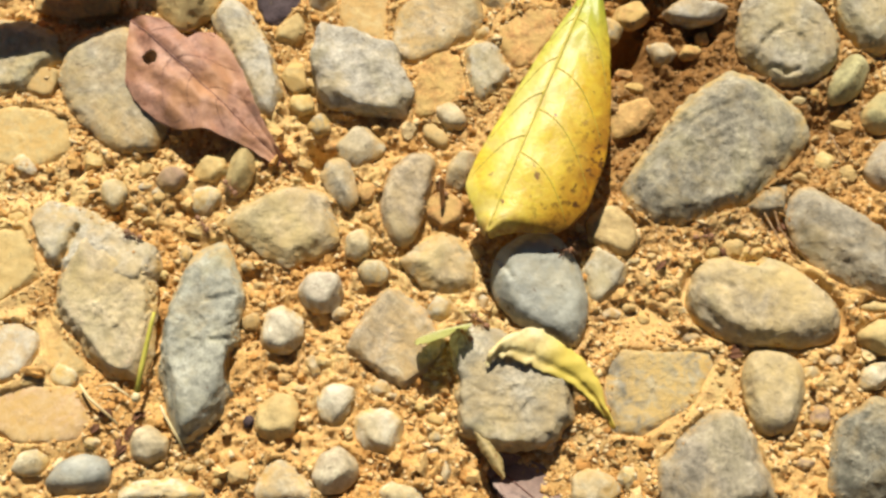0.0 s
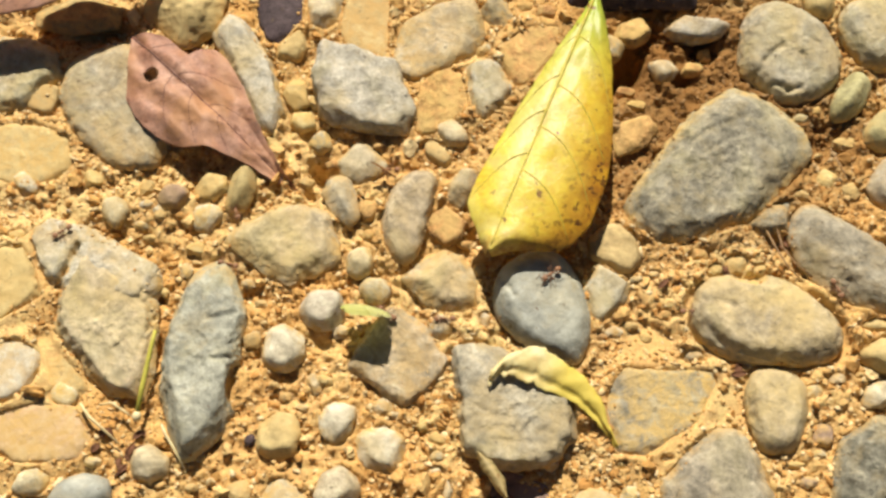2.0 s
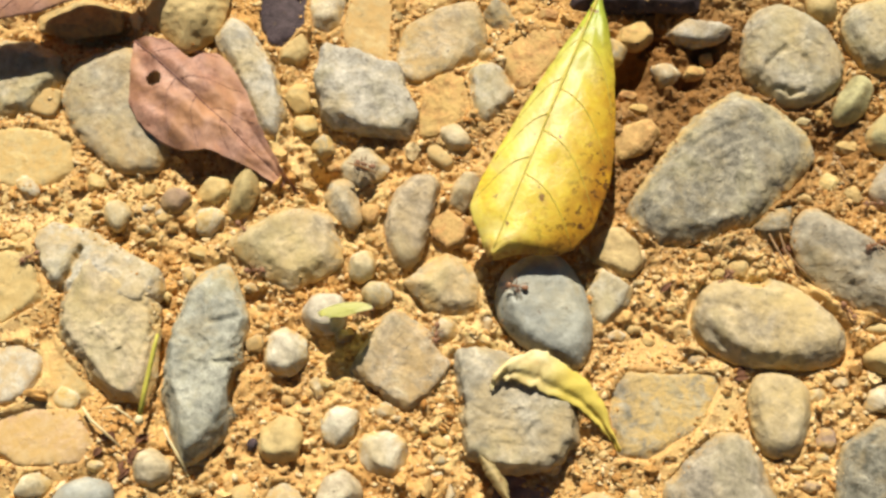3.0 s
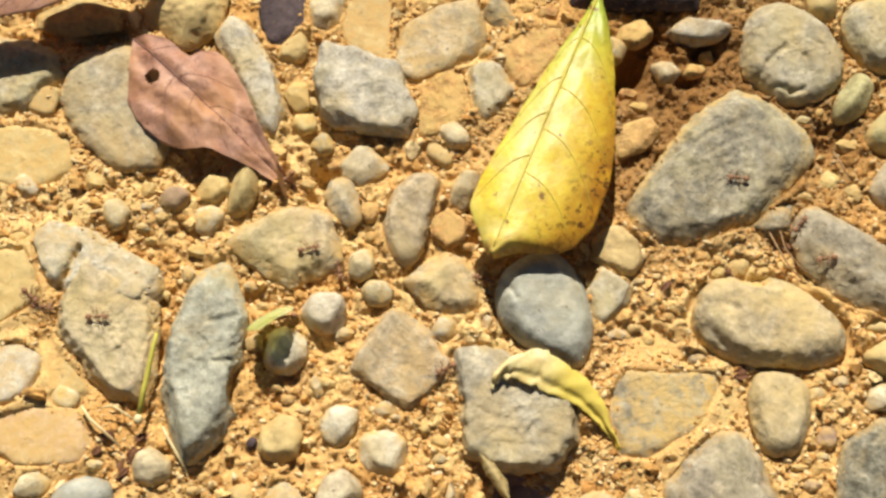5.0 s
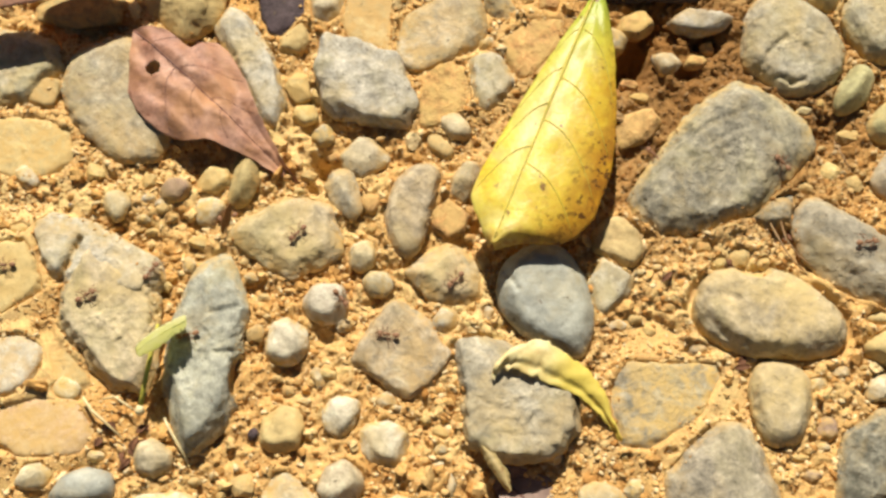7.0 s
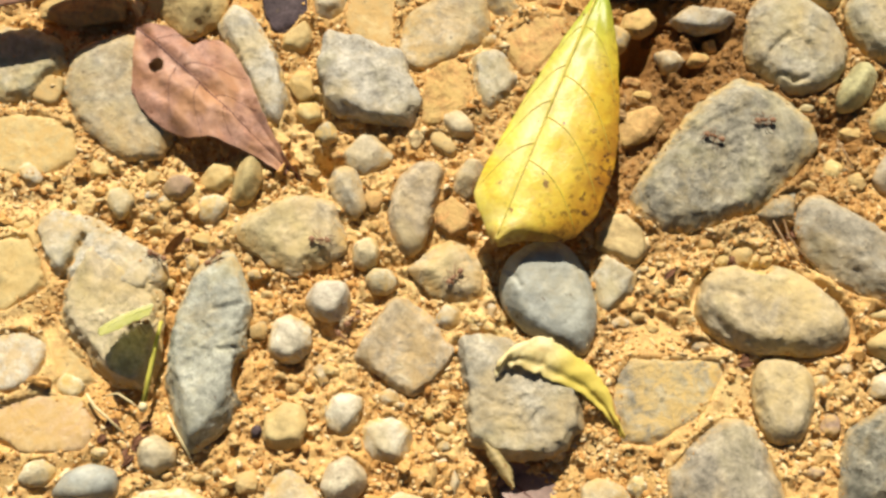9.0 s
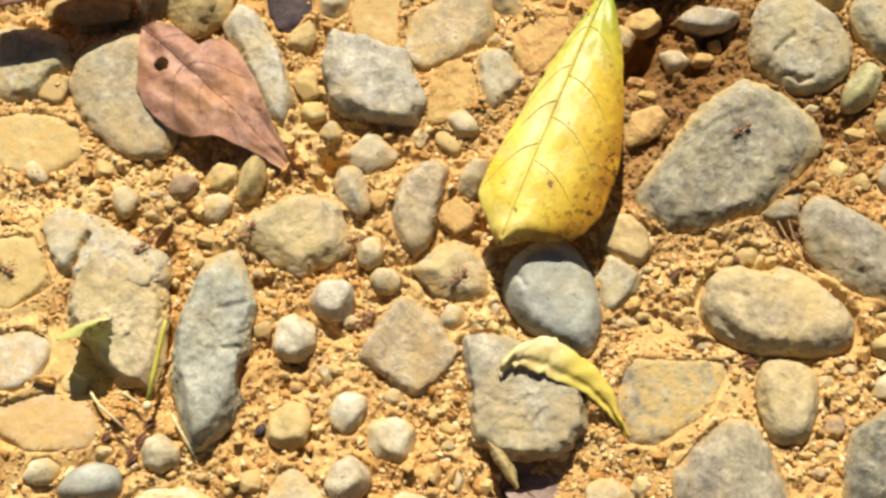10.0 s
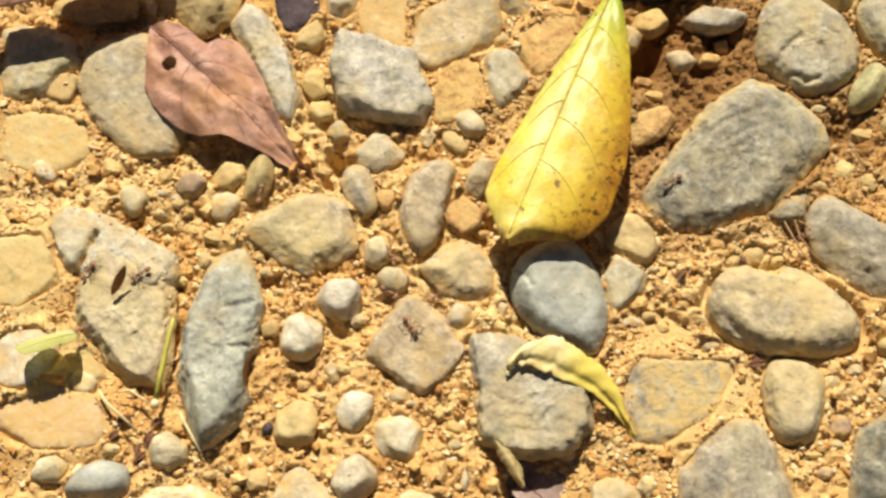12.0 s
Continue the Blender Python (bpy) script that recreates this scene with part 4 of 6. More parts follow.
stone('dark', -43.2, 65.8, 2.0, [(-177, 6.8), (-161, 6.4), (-110, 9.2), (-36, 6.8), (0, 7.0), (90, 7.3)], sharp=14, label='flaky dark purple stone chip')
stone('mottled', 82.8, 7.1, 2.5, [(-137, 5.8), (-75, 3.7), (-11, 4.2), (99, 4.3), (131, 3.1)], sharp=20, label='flaky greyish purple stone chip', tilt=(5, 8))
stone('tan', -38.0, 43.1, 2.0, [(-150, 3.4), (-71, 5.1), (9, 2.9), (55, 4.3), (163, 3.4)], sharp=14)
stone('tan', -36.0, 35.1, 2.0, [(-125, 3.1), (-64, 3.1), (16, 3.2), (93, 2.9), (168, 3.3)], sharp=18)
stone('tan', -32.9, 40.5, 1.9, [(-125, 2.0), (-40, 2.1), (25, 1.9), (92, 2.2), (165, 2.0)], sharp=18)
stone('tan', -34.4, 17.6, 1.8, [(-112, 1.6), (-43, 2.0), (59, 1.7), (131, 1.8)], sharp=18)
stone('tan', -36.3, 12.9, 1.5, [(-149, 1.9), (-85, 1.0), (33, 1.9), (94, 1.0)], sharp=14)
stone('tan', 9.4, -6.1, 1.9, [(-159, 1.9), (-91, 2.1), (-38, 1.9), (25, 1.9), (96, 2.1), (157, 1.8)], sharp=14)
stone('tan', -44.6, -14.7, 1.5, [(-150, 1.8), (-80, 1.2), (32, 1.8), (97, 1.2)], sharp=14)
stone('tan', -60.7, -0.4, 1.9, [(-105, 1.9), (-66, 2.2), (34, 2.8), (76, 2.0), (117, 2.3), (172, 3.2)], sharp=14)
stone('tan', -68.0, -11.8, 1.5, [(-134, 1.1), (-16, 1.0), (47, 1.1), (164, 1.0)], sharp=18)
stone('tan', -72.8, 2.4, 1.5, [(-172, 1.7), (-96, 1.1), (-56, 1.4), (54, 1.3), (104, 1.2)], sharp=18)
stone('tan', -68.2, 6.1, 1.5, [(-123, 1.1), (-45, 1.2), (55, 1.1), (138, 1.2)], sharp=18)
stone('tan', -105.9, 3.2, 1.5, [(-130, 2.0), (-86, 1.5), (-37, 2.3), (49, 1.9), (97, 1.6), (155, 2.4)], sharp=18)
stone('tan', 45.9, -20.4, 1.5, [(-126, 1.6), (-77, 1.3), (-3, 2.2), (85, 1.2), (124, 1.6)], sharp=14)
stone('tan', 49.9, -23.2, 1.5, [(-167, 1.9), (-115, 1.4), (-60, 1.5), (9, 1.9), (74, 1.4), (110, 1.4)], sharp=14)
stone('tan', 67.6, -6.2, 1.5, [(-139, 1.9), (-84, 1.5), (-32, 1.8), (31, 2.0), (97, 1.5), (136, 1.7)], sharp=18)
stone('tan', 103.5, 28.5, 1.6, [(-139, 2.9), (-95, 2.0), (-57, 2.5), (40, 3.0), (82, 2.0), (124, 2.5)], sharp=18)
stone('tan', 106.2, -20.6, 1.8, [(-122, 2.5), (-88, 1.6), (-14, 3.7), (80, 1.7), (114, 2.1)], sharp=18)
stone('tan', 96.7, 25.3, 1.5, [(-117, 1.0), (-32, 1.0), (68, 1.0), (142, 1.0)], sharp=18)
stone('clay', -18.2, 9.8, 2.0, [(-149, 2.6), (-91, 3.3), (-17, 2.2), (26, 2.5), (117, 3.0), (157, 2.3)], sharp=14)
stone('clay', -18.1, 3.1, 1.8, [(-177, 2.0), (-105, 1.7), (-36, 1.9), (40, 1.8), (111, 1.8)], sharp=14)
stone('clay', 5.8, 1.3, 1.5, [(-122, 1.6), (-81, 1.3), (-7, 2.3), (81, 1.2), (130, 1.8)], sharp=14)
stone('clay', 6.6, -17.6, 1.5, [(-102, 1.1), (-14, 1.2), (83, 1.1), (159, 1.2)], sharp=14)
stone('clay', 54.5, -17.9, 1.5, [(-105, 1.3), (-47, 1.4), (47, 1.5), (102, 1.3), (169, 1.7)], sharp=18)
stone('clay', 37.5, -23.5, 1.6, [(-162, 2.4), (-86, 1.4), (5, 2.5), (95, 1.4)], sharp=14)
stone('clay', 97.2, 37.4, 1.5, [(-114, 1.4), (-35, 1.3), (21, 1.3), (113, 1.3), (175, 1.3)], sharp=18)
stone('clay', 93.6, 30.4, 1.5, [(-141, 0.9), (-48, 0.8), (40, 0.9), (130, 0.8)], sharp=14)
stone('clay', 63.9, -2.2, 1.6, [(-139, 2.7), (-89, 1.5), (-19, 3.0), (75, 1.7), (123, 2.1)], sharp=14)
stone('clay', 65.8, 50.4, 1.9, [(-149, 3.1), (-89, 2.1), (-53, 2.5), (29, 3.3), (83, 2.1), (126, 2.5)], sharp=14)
stone('clay', 70.1, 55.5, 1.6, [(-134, 2.3), (-90, 1.9), (-32, 2.2), (39, 2.3), (103, 1.9), (145, 2.2)], sharp=14)
stone('clay', 48.2, 43.8, 1.6, [(-143, 2.4), (-96, 1.9), (-47, 2.2), (49, 2.3), (84, 1.8), (142, 2.4)], sharp=18)
stone('clay', 50.4, 39.0, 1.5, [(-120, 1.9), (-96, 1.5), (-38, 2.6), (39, 2.4), (88, 1.6), (126, 2.1)], sharp=18)
stone('clay', 112.3, 29.2, 1.5, [(-116, 1.3), (-62, 1.2), (27, 1.8), (92, 1.1), (145, 1.6)], sharp=14)
stone('clay', -27.9, 23.0, 1.5, [(-161, 1.8), (-85, 1.4), (-33, 1.7), (58, 1.5), (118, 1.5)], sharp=18)
stone('clay', 27.9, 67.3, 2.0, [(-99, 2.2), (-12, 2.8), (82, 2.1), (173, 2.8)], sharp=18)
stone('clay', 22.1, 69.2, 1.6, [(-147, 2.2), (-76, 2.0), (-15, 2.4), (65, 2.0), (134, 2.1)], sharp=18)
stone('pale', 10.7, -19.1, 1.6, [(-173, 1.6), (-115, 2.1), (-51, 1.9), (-1, 1.5), (63, 2.0), (133, 1.8)], sharp=14)
stone('pale', -47.6, -9.6, 1.5, [(-180, 1.8), (-104, 1.3), (-69, 1.4), (15, 1.7), (70, 1.4), (126, 1.5)], sharp=18)
stone('pale', -63.2, -6.2, 1.8, [(-165, 1.6), (-96, 2.4), (-14, 1.8), (36, 1.8), (124, 2.3)], sharp=18)
stone('pale', -75.3, 5.8, 1.5, [(-173, 1.9), (-102, 1.2), (-67, 1.4), (18, 1.8), (72, 1.3), (119, 1.5)], sharp=18)
stone('pale', 48.0, -8.8, 1.5, [(-150, 1.7), (-85, 1.1), (-52, 1.3), (32, 1.7), (95, 1.1), (131, 1.4)], sharp=18)
stone('pale', 41.8, -22.0, 1.8, [(-168, 2.7), (-87, 1.6), (-40, 2.3), (63, 2.0), (115, 1.8)], sharp=18)
stone('pale', 58.1, -10.6, 1.5, [(-137, 1.2), (-62, 1.0), (48, 1.2), (121, 1.1)], sharp=14)
stone('pale', -68.6, 10.3, 1.5, [(-140, 1.0), (-76, 0.9), (-24, 1.1), (42, 1.0), (104, 0.9), (157, 1.1)], sharp=18)
stone('lightgrey', -94.0, 9.6, 1.5, [(-115, 0.6), (-53, 0.8), (64, 0.6), (130, 0.8)], sharp=14)
stone('lightgrey', 92.7, 35.4, 1.5, [(-107, 1.3), (-50, 1.7), (72, 1.3), (133, 1.7)], sharp=14)
stone('lightgrey', 52.3, -7.4, 1.5, [(-148, 1.5), (-87, 1.2), (-38, 1.4), (41, 1.5), (97, 1.1), (150, 1.5)], sharp=18)
stone('pale', 88.7, -36.8, 2.0, [(-110, 2.2), (-55, 2.1), (20, 2.7), (98, 2.0), (148, 2.4)], sharp=14)
stone('pale', 94.8, -33.8, 1.6, [(-151, 2.4), (-89, 1.5), (-35, 2.2), (66, 1.7), (112, 1.6)], sharp=14)
stone('pale', -33.0, -40.7, 1.5, [(-117, 1.1), (-46, 1.3), (72, 1.1), (133, 1.4)], sharp=18)
stone('pale', -11.6, -42.3, 1.5, [(-145, 1.4), (-90, 0.9), (-22, 1.5), (78, 0.9), (122, 1.2)], sharp=18)
stone('pale', -1.2, -55.6, 1.5, [(-130, 1.4), (-79, 1.0), (44, 1.5), (98, 0.9)], sharp=14)
stone('pale', -37.1, -37.8, 1.8, [(-178, 1.9), (-91, 1.3), (0, 2.0), (88, 1.3)], sharp=14)
stone('pale', -56.3, -52.6, 1.5, [(-153, 1.7), (-100, 1.2), (-46, 1.6), (20, 1.7), (80, 1.2), (141, 1.6)], sharp=18)
stone('pale', -81.3, -53.7, 1.8, [(-110, 1.5), (-61, 1.8), (42, 2.0), (87, 1.4), (165, 2.4)], sharp=18)
stone('pale', 52.9, -52.7, 1.5, [(-120, 1.1), (-74, 0.9), (18, 1.5), (82, 0.9), (136, 1.3)], sharp=18)
stone('pale', -16.9, -40.6, 1.5, [(-123, 1.1), (-58, 1.1), (-8, 1.2), (57, 1.2), (117, 1.1), (167, 1.2)], sharp=14)
stone('tan', 83.0, -54.2, 1.5, [(-138, 2.1), (-94, 1.0), (-64, 1.5), (35, 2.3), (85, 1.0), (121, 1.6)], sharp=18)
stone('tan', 100.1, -32.7, 1.5, [(-152, 1.2), (-80, 0.8), (28, 1.2), (101, 0.8)], sharp=14)
stone('tan', -4.5, -45.0, 1.6, [(-147, 1.2), (-51, 1.3), (27, 1.2), (120, 1.2)], sharp=18)
stone('tan', -27.9, -34.1, 1.6, [(-172, 2.1), (-115, 1.6), (-60, 1.7), (-8, 2.1), (75, 1.5), (113, 1.7)], sharp=18)
stone('tan', -59.8, -55.5, 1.6, [(-124, 1.4), (-68, 1.3), (14, 1.5), (87, 1.2), (164, 1.6)], sharp=14)
stone('tan', -58.1, -59.6, 1.5, [(-137, 1.5), (-77, 1.2), (-1, 1.7), (85, 1.2), (132, 1.5)], sharp=18)
stone('tan', -77.5, -64.1, 1.5, [(-116, 1.0), (-33, 1.2), (69, 1.0), (156, 1.2)], sharp=14)
stone('tan', 42.3, -54.2, 1.5, [(-156, 1.4), (-104, 1.0), (-64, 1.1), (11, 1.4), (75, 1.0), (119, 1.1)], sharp=14)
stone('tan', -40.0, -35.1, 1.5, [(-121, 1.1), (-70, 1.1), (23, 1.3), (85, 1.0), (153, 1.4)], sharp=18)
stone('tan', -51.8, -62.7, 1.5, [(-134, 1.2), (-71, 1.1), (40, 1.2), (116, 1.1)], sharp=14)
stone('lightgrey', 88.6, -51.6, 1.5, [(-115, 1.3), (-79, 1.1), (19, 2.1), (85, 1.0), (126, 1.5)], sharp=14)
stone('lightgrey', 1.6, -60.6, 1.5, [(-155, 1.4), (-22, 1.3), (24, 1.3), (164, 1.1)], sharp=18)
stone('brown', 85.1, -58.3, 1.9, [(-122, 1.9), (-65, 1.7), (1, 2.4), (85, 1.6), (136, 1.9)], sharp=18)
stone('brown', 93.4, -60.7, 1.6, [(-145, 1.6), (-82, 1.3), (-18, 1.5), (72, 1.4), (124, 1.3)], sharp=14)
# added near-black stone: its colour stands in for the shade at this edge
stone('dark', 51.8, 74.6, 4.0, [(-96, 8.1), (-88, 7.0), (-14, 17.5), (90, 6.6), (178, 17.9)], sharp=11, label='dark stone standing in for shade at the edge')
stone('tan', -92.0, -30.7, 0.9, [(-161, 4.4), (-138, 3.7), (-61, 9.6), (37, 3.1), (110, 10.4)], sharp=14, label='flat ochre stone flush with the soil')

ground()


# ---- loose soil crumbs ----
def crumbs(name, count, lo, hi, seed, label, material, power=2.2, half=(0.125, 0.078), places=None):
    rng = np.random.default_rng(seed)
    if places is not None:
        return scatter(name, *places, lo, hi, rng, label, material, power)
    px, py = rng.uniform(-half[0], half[0], count * 3), rng.uniform(-half[1], half[1], count * 3)
    clump = value_noise(px / 0.013, py / 0.013, seed) + 0.6 * value_noise(px / 0.04, py / 0.04, seed + 1) + rng.uniform(-0.25, 0.25, len(px))
    keep = (~on_stone(px, py, -0.0009)) & (clump > -0.12)
    px, py = px[keep][:count], py[keep][:count]
    return scatter(name, px, py, None, lo, hi, rng, label, material, power)


def scatter(name, px, py, pz, lo, hi, rng, label, material, power):
    n = len(px)
    size = lo * (hi / lo) ** (rng.uniform(0, 1, n) ** power)
    v, f = BALLS[1]
    cuts = rng.normal(size=(n, 7, 3))
    cuts /= np.linalg.norm(cuts, axis=2, keepdims=True)
    cuts /= rng.uniform(0.25, 0.8, (n, 7, 1))
    verts = v[None] / np.maximum(1.0, np.einsum("vk,nck->nvc", v, cuts).max(2))[..., None]
    verts *= rng.uniform(0.55, 1.3, (n, len(v), 1))
    verts *= (size[:, None] * rng.uniform(0.34, 1.0, (n, 3)) * (1.7, 1.25, 0.95))[:, None, :]
    a = rng.uniform(0, 2 * math.pi, n)
    ca, sa = np.cos(a)[:, None], np.sin(a)[:, None]
    vx, vy = verts[..., 0] * ca - verts[..., 1] * sa, verts[..., 0] * sa + verts[..., 1] * ca
    pz = (soil_top(px, py) if pz is None else pz) + size * 0.08
    co = np.stack((vx + px[:, None], vy + py[:, None], verts[..., 2] + pz[:, None]), -1).reshape(-1, 3)
    faces = (f[None] + (np.arange(n) * len(v))[:, None, None]).reshape(-1, 3)
    me = bpy.data.meshes.new(name)
    me.vertices.add(len(co))
    me.vertices.foreach_set("co", co.ravel())
    me.loops.add(faces.size)
    me.loops.foreach_set("vertex_index", faces.ravel())
    me.polygons.add(len(faces))
    me.polygons.foreach_set("loop_start", np.arange(0, faces.size, 3))
    me.materials.append(material)
    me.update(calc_edges=True)
    return tagged(new(name, me), label, "grit", kind="stuff")


crumbs("soil_crumbs", 27000, 0.00028, 0.0010, 11, "fine loose ochre soil crumbs between the stones", M_GRIT)
crumbs("soil_grains", 9000, 0.00045, 0.0016, 12, "angular grains of orange soil between the stones", M_GRIT, 1.8)


def clod_shapes(count, seed):
    """broken lumps of dry soil, each about 1 m across before it is scaled"""
    rng = np.random.default_rng(seed)
    shapes = []
    for _ in range(count):
        v, f = BALLS[2]
        cuts = rng.normal(size=(9, 3))
        cuts /= np.linalg.norm(cuts, axis=1, keepdims=True) * rng.uniform(0.3, 0.8, (9, 1))
        p = v / np.maximum(1.0, (v @ cuts.T).max(1))[:, None]
        k = rng.uniform(0, 40)
        p = p * np.array([1 + 0.38 * noise.fractal(Vector(q) * 2.6 + Vector((k, 0, 0)), 0.6, 2.1, 4) for q in v])[:, None]
        me = bpy.data.meshes.new("soil_clod")
        me.from_pydata((p * rng.uniform(0.65, 1.45, 3)).tolist(), [], f.tolist())
        me.materials.append(M_CLOD)
        shapes.append(me)
    return shapes


def clods(count, lo, hi, seed):
    rng = np.random.default_rng(seed)
    shapes = clod_shapes(20, seed)
    px, py = rng.uniform(-0.118, 0.118, 4 * count), rng.uniform(-0.068, 0.074, 4 * count)
    free = (~on_stone(px, py, 0.0004)) & (value_noise(px / 0.02, py / 0.02, seed) > -0.16)
    px, py = px[free][:count], py[free][:count]
    top = soil_top(px, py)
    for k, (x, y, z) in enumerate(zip(px, py, top)):
        ob = new("soil_clod", shapes[k % len(shapes)])
        size = lo * (hi / lo) ** (rng.uniform() ** 1.9)
        ob.matrix_basis = pose(x, y, z + 0.15 * size, *rng.uniform(-180, 180, 3)) @ Matrix.Diagonal((size, size, size, 1))
        tagged(ob, "crumbly orange clod of dry soil", "clod", "clods of soil")


clods(280, 0.0010, 0.0027, 23)


def on_edges(count, seed):
    """spots along the rims of the stones, on whatever lies there"""
    rng = np.random.default_rng(seed)
    bpy.context.view_layer.update()
    graph_now = bpy.context.evaluated_depsgraph_get()
    xs, ys, zs = [], [], []
    weights = np.array([max(0.0, sum(d for _, d in s) / len(s) - 0.006) for _, _, s, _ in PLACED])
    for k in rng.choice(len(PLACED), count, p=weights / weights.sum()):
        x, y, sides, _ = PLACED[k]
        b = rng.uniform(0, 2 * math.pi)
        if noise.noise((x * 90 + math.cos(b), y * 90 + math.sin(b), 4.0)) < -0.05:
            continue
        reach = min(d / max(0.15, math.cos(b - a)) for a, d in sides if math.cos(b - a) > 0.15)
        reach += rng.normal(-0.0007, 0.0011)
        px, py = x + reach * math.cos(b), y + reach * math.sin(b)
        hit, spot, *_ = scene.ray_cast(graph_now, Vector((px, py, 0.05)), Vector((0, 0, -1)))
        if hit and abs(px) < 0.125 and abs(py) < 0.078 and spot.z < 0.0028:
            xs.append(px), ys.append(py), zs.append(spot.z)
    return np.array(xs), np.array(ys), np.array(zs)


crumbs("soil_specks", 0, 0.0002, 0.0008, 14, "soil crumbs clinging to the rims of the stones", M_GRIT, 1.8, places=on_edges(3200, 15))


# ---- leaves ----
def tube(points, radii, ring=7):
    """a tapered tube along points, as a bmesh"""
    bm = bmesh.new()
    rows = []
    for k, (p, r) in enumerate(zip(points, radii)):
        p = Vector(p)
        d = (Vector(points[min(k + 1, len(points) - 1)]) - Vector(points[max(k - 1, 0)])).normalized()
        side = d.cross(Vector((0, 0, 1)))
        side = side.normalized() if side.length > 1e-6 else Vector((1, 0, 0))
        other = side.cross(d)
        rows.append([bm.verts.new(p + (side * math.cos(a) + other * math.sin(a)) * r) for a in (2 * math.pi * i / ring for i in range(ring))])
    for a, b in zip(rows, rows[1:]):
        for i in range(ring):
            bm.faces.new((a[i], a[(i + 1) % ring], b[(i + 1) % ring], b[i]))
    bm.faces.new(rows[0][::-1])
    bm.faces.new(rows[-1])
    bmesh.ops.recalc_face_normals(bm, faces=bm.faces)
    return bm


def blade_mesh(length, left, right, lift, thick=0.25, hole=None, ns=90, nw=36, ragged=0.0):
    """A leaf blade along +x, in mm: left and right are (fraction, offset) outlines, lift(s, w, y) its height."""
    ls, lw = zip(*left)
    rs, rw = zip(*right)
    s = np.linspace(0, 1, ns)
    edge_l, edge_r = np.interp(s, ls, lw), np.interp(s, rs, rw)
    if ragged:
        edge_l = edge_l + ragged * value_noise(s * 34, s * 0 + 0.3, 31)
        edge_r = edge_r + ragged * value_noise(s * 30, s * 0 + 0.7, 32)
    bm = bmesh.new()
    up, down = {}, {}
    for i in range(ns):
        for j in range(nw):
            w = j / (nw - 1)
            y = edge_r[i] * (1 - w) + edge_l[i] * w
            z = lift(s[i], w * 2 - 1, y)
            p = Vector((s[i] * length, y, z)) / 1000
            up[i, j] = bm.verts.new(p)
            down[i, j] = bm.verts.new(p - Vector((0, 0, thick / 1000)))

    def gone(i, j):
        if hole is None:
            return False
        p = up[i, j].co * 1000
        return ((p.x - hole[0]) / hole[2]) ** 2 + ((p.y - hole[1]) / hole[3]) ** 2 < 1

    cells = {(i, j) for i in range(ns - 1) for j in range(nw - 1) if not gone(i, j)}
    for i, j in cells:
        a, b, c, d = (i, j), (i + 1, j), (i + 1, j + 1), (i, j + 1)
        bm.faces.new([up[k] for k in (a, b, c, d)])
        bm.faces.new([down[k] for k in (d, c, b, a)])
        for nb, (p, q) in (((i, j - 1), (a, b)), ((i + 1, j), (b, c)), ((i, j + 1), (c, d)), ((i - 1, j), (d, a))):
            if nb not in cells:
                bm.faces.new((up[q], up[p], down[p], down[q]))
    bmesh.ops.delete(bm, geom=[v for v in bm.verts if not v.link_faces], context="VERTS")
    bmesh.ops.recalc_face_normals(bm, faces=bm.faces)
    return bm


def leaf(name, label, x, y, z, yaw, length, left, right, lift, material, rib_material=None, veins=(), rib=0.35, stalk=0.0, pitch=0.0, bank=0.0, **more):
    top = new(name)
    top.matrix_basis = pose(x / 1000, y / 1000, z / 1000, bank, pitch, yaw)
    tagged(top, label, "leaf")
    part("blade", blade_mesh(length, left, right, lift, **more), material, top)
    ls, lw = zip(*left)
    rs, rw = zip(*right)

    def at(s, y, over):
        a, b = float(np.interp(s, rs, rw)), float(np.interp(s, ls, lw))
        w = 2 * (y - a) / (b - a) - 1 if b - a > 0.2 else 0
        return Vector((s * length, y, lift(s, max(-1, min(1, w)), y) + over)) / 1000

    if rib_material:
        ss = np.linspace(-stalk, 0.98, 40)
        part("midrib", tube([at(max(s, 0), 0, 0.12) + Vector((min(s, 0) * length / 1000, 0, min(s, 0) * 0.02)) for s in ss], [rib / 1000 * (1.0 - 0.75 * max(s, 0)) for s in ss]), rib_material, top)
        for s0, s1, side in veins:
            edge = np.interp(s1, ls, lw) if side > 0 else np.interp(s1, rs, rw)
            pts = []
            for k in np.linspace(0, 1, 14):
                s = s0 + (s1 - s0) * (k - 0.2 * math.sin(k * math.pi))
                pts.append(at(s, edge * 0.93 * k, 0.03))
            part("vein", tube(pts, [rib / 1000 * (0.42 - 0.26 * k) for k in np.linspace(0, 1, 14)], 5), rib_material, top)
    return top


def brown_lift(s, w, y):
    return 3.2 * math.sin(math.pi * min(1, s * 1.05)) - 0.012 * y * y + 1.1 * math.sin(5 * s + 0.22 * y) - 6.6 * s - (1.0 * (s - 0.8) if s > 0.8 else 0) + 0.5 * abs(w) ** 3 * math.sin(23 * s) + 0.55 * math.sin(0.9 * y + 9 * s) * math.sin(17 * s) + (4.2 * max(0, w - 0.62) - 0.25 * abs(w - 0.62)) * min(1, max(0, 3 * (s - 0.25))) + 0.8 * noise.fractal((s * 6, y * 0.16, 2.0), 0.7, 2.0, 3) * (1.15 - abs(w)) - 0.7 * math.exp(-abs(y) / 1.1)


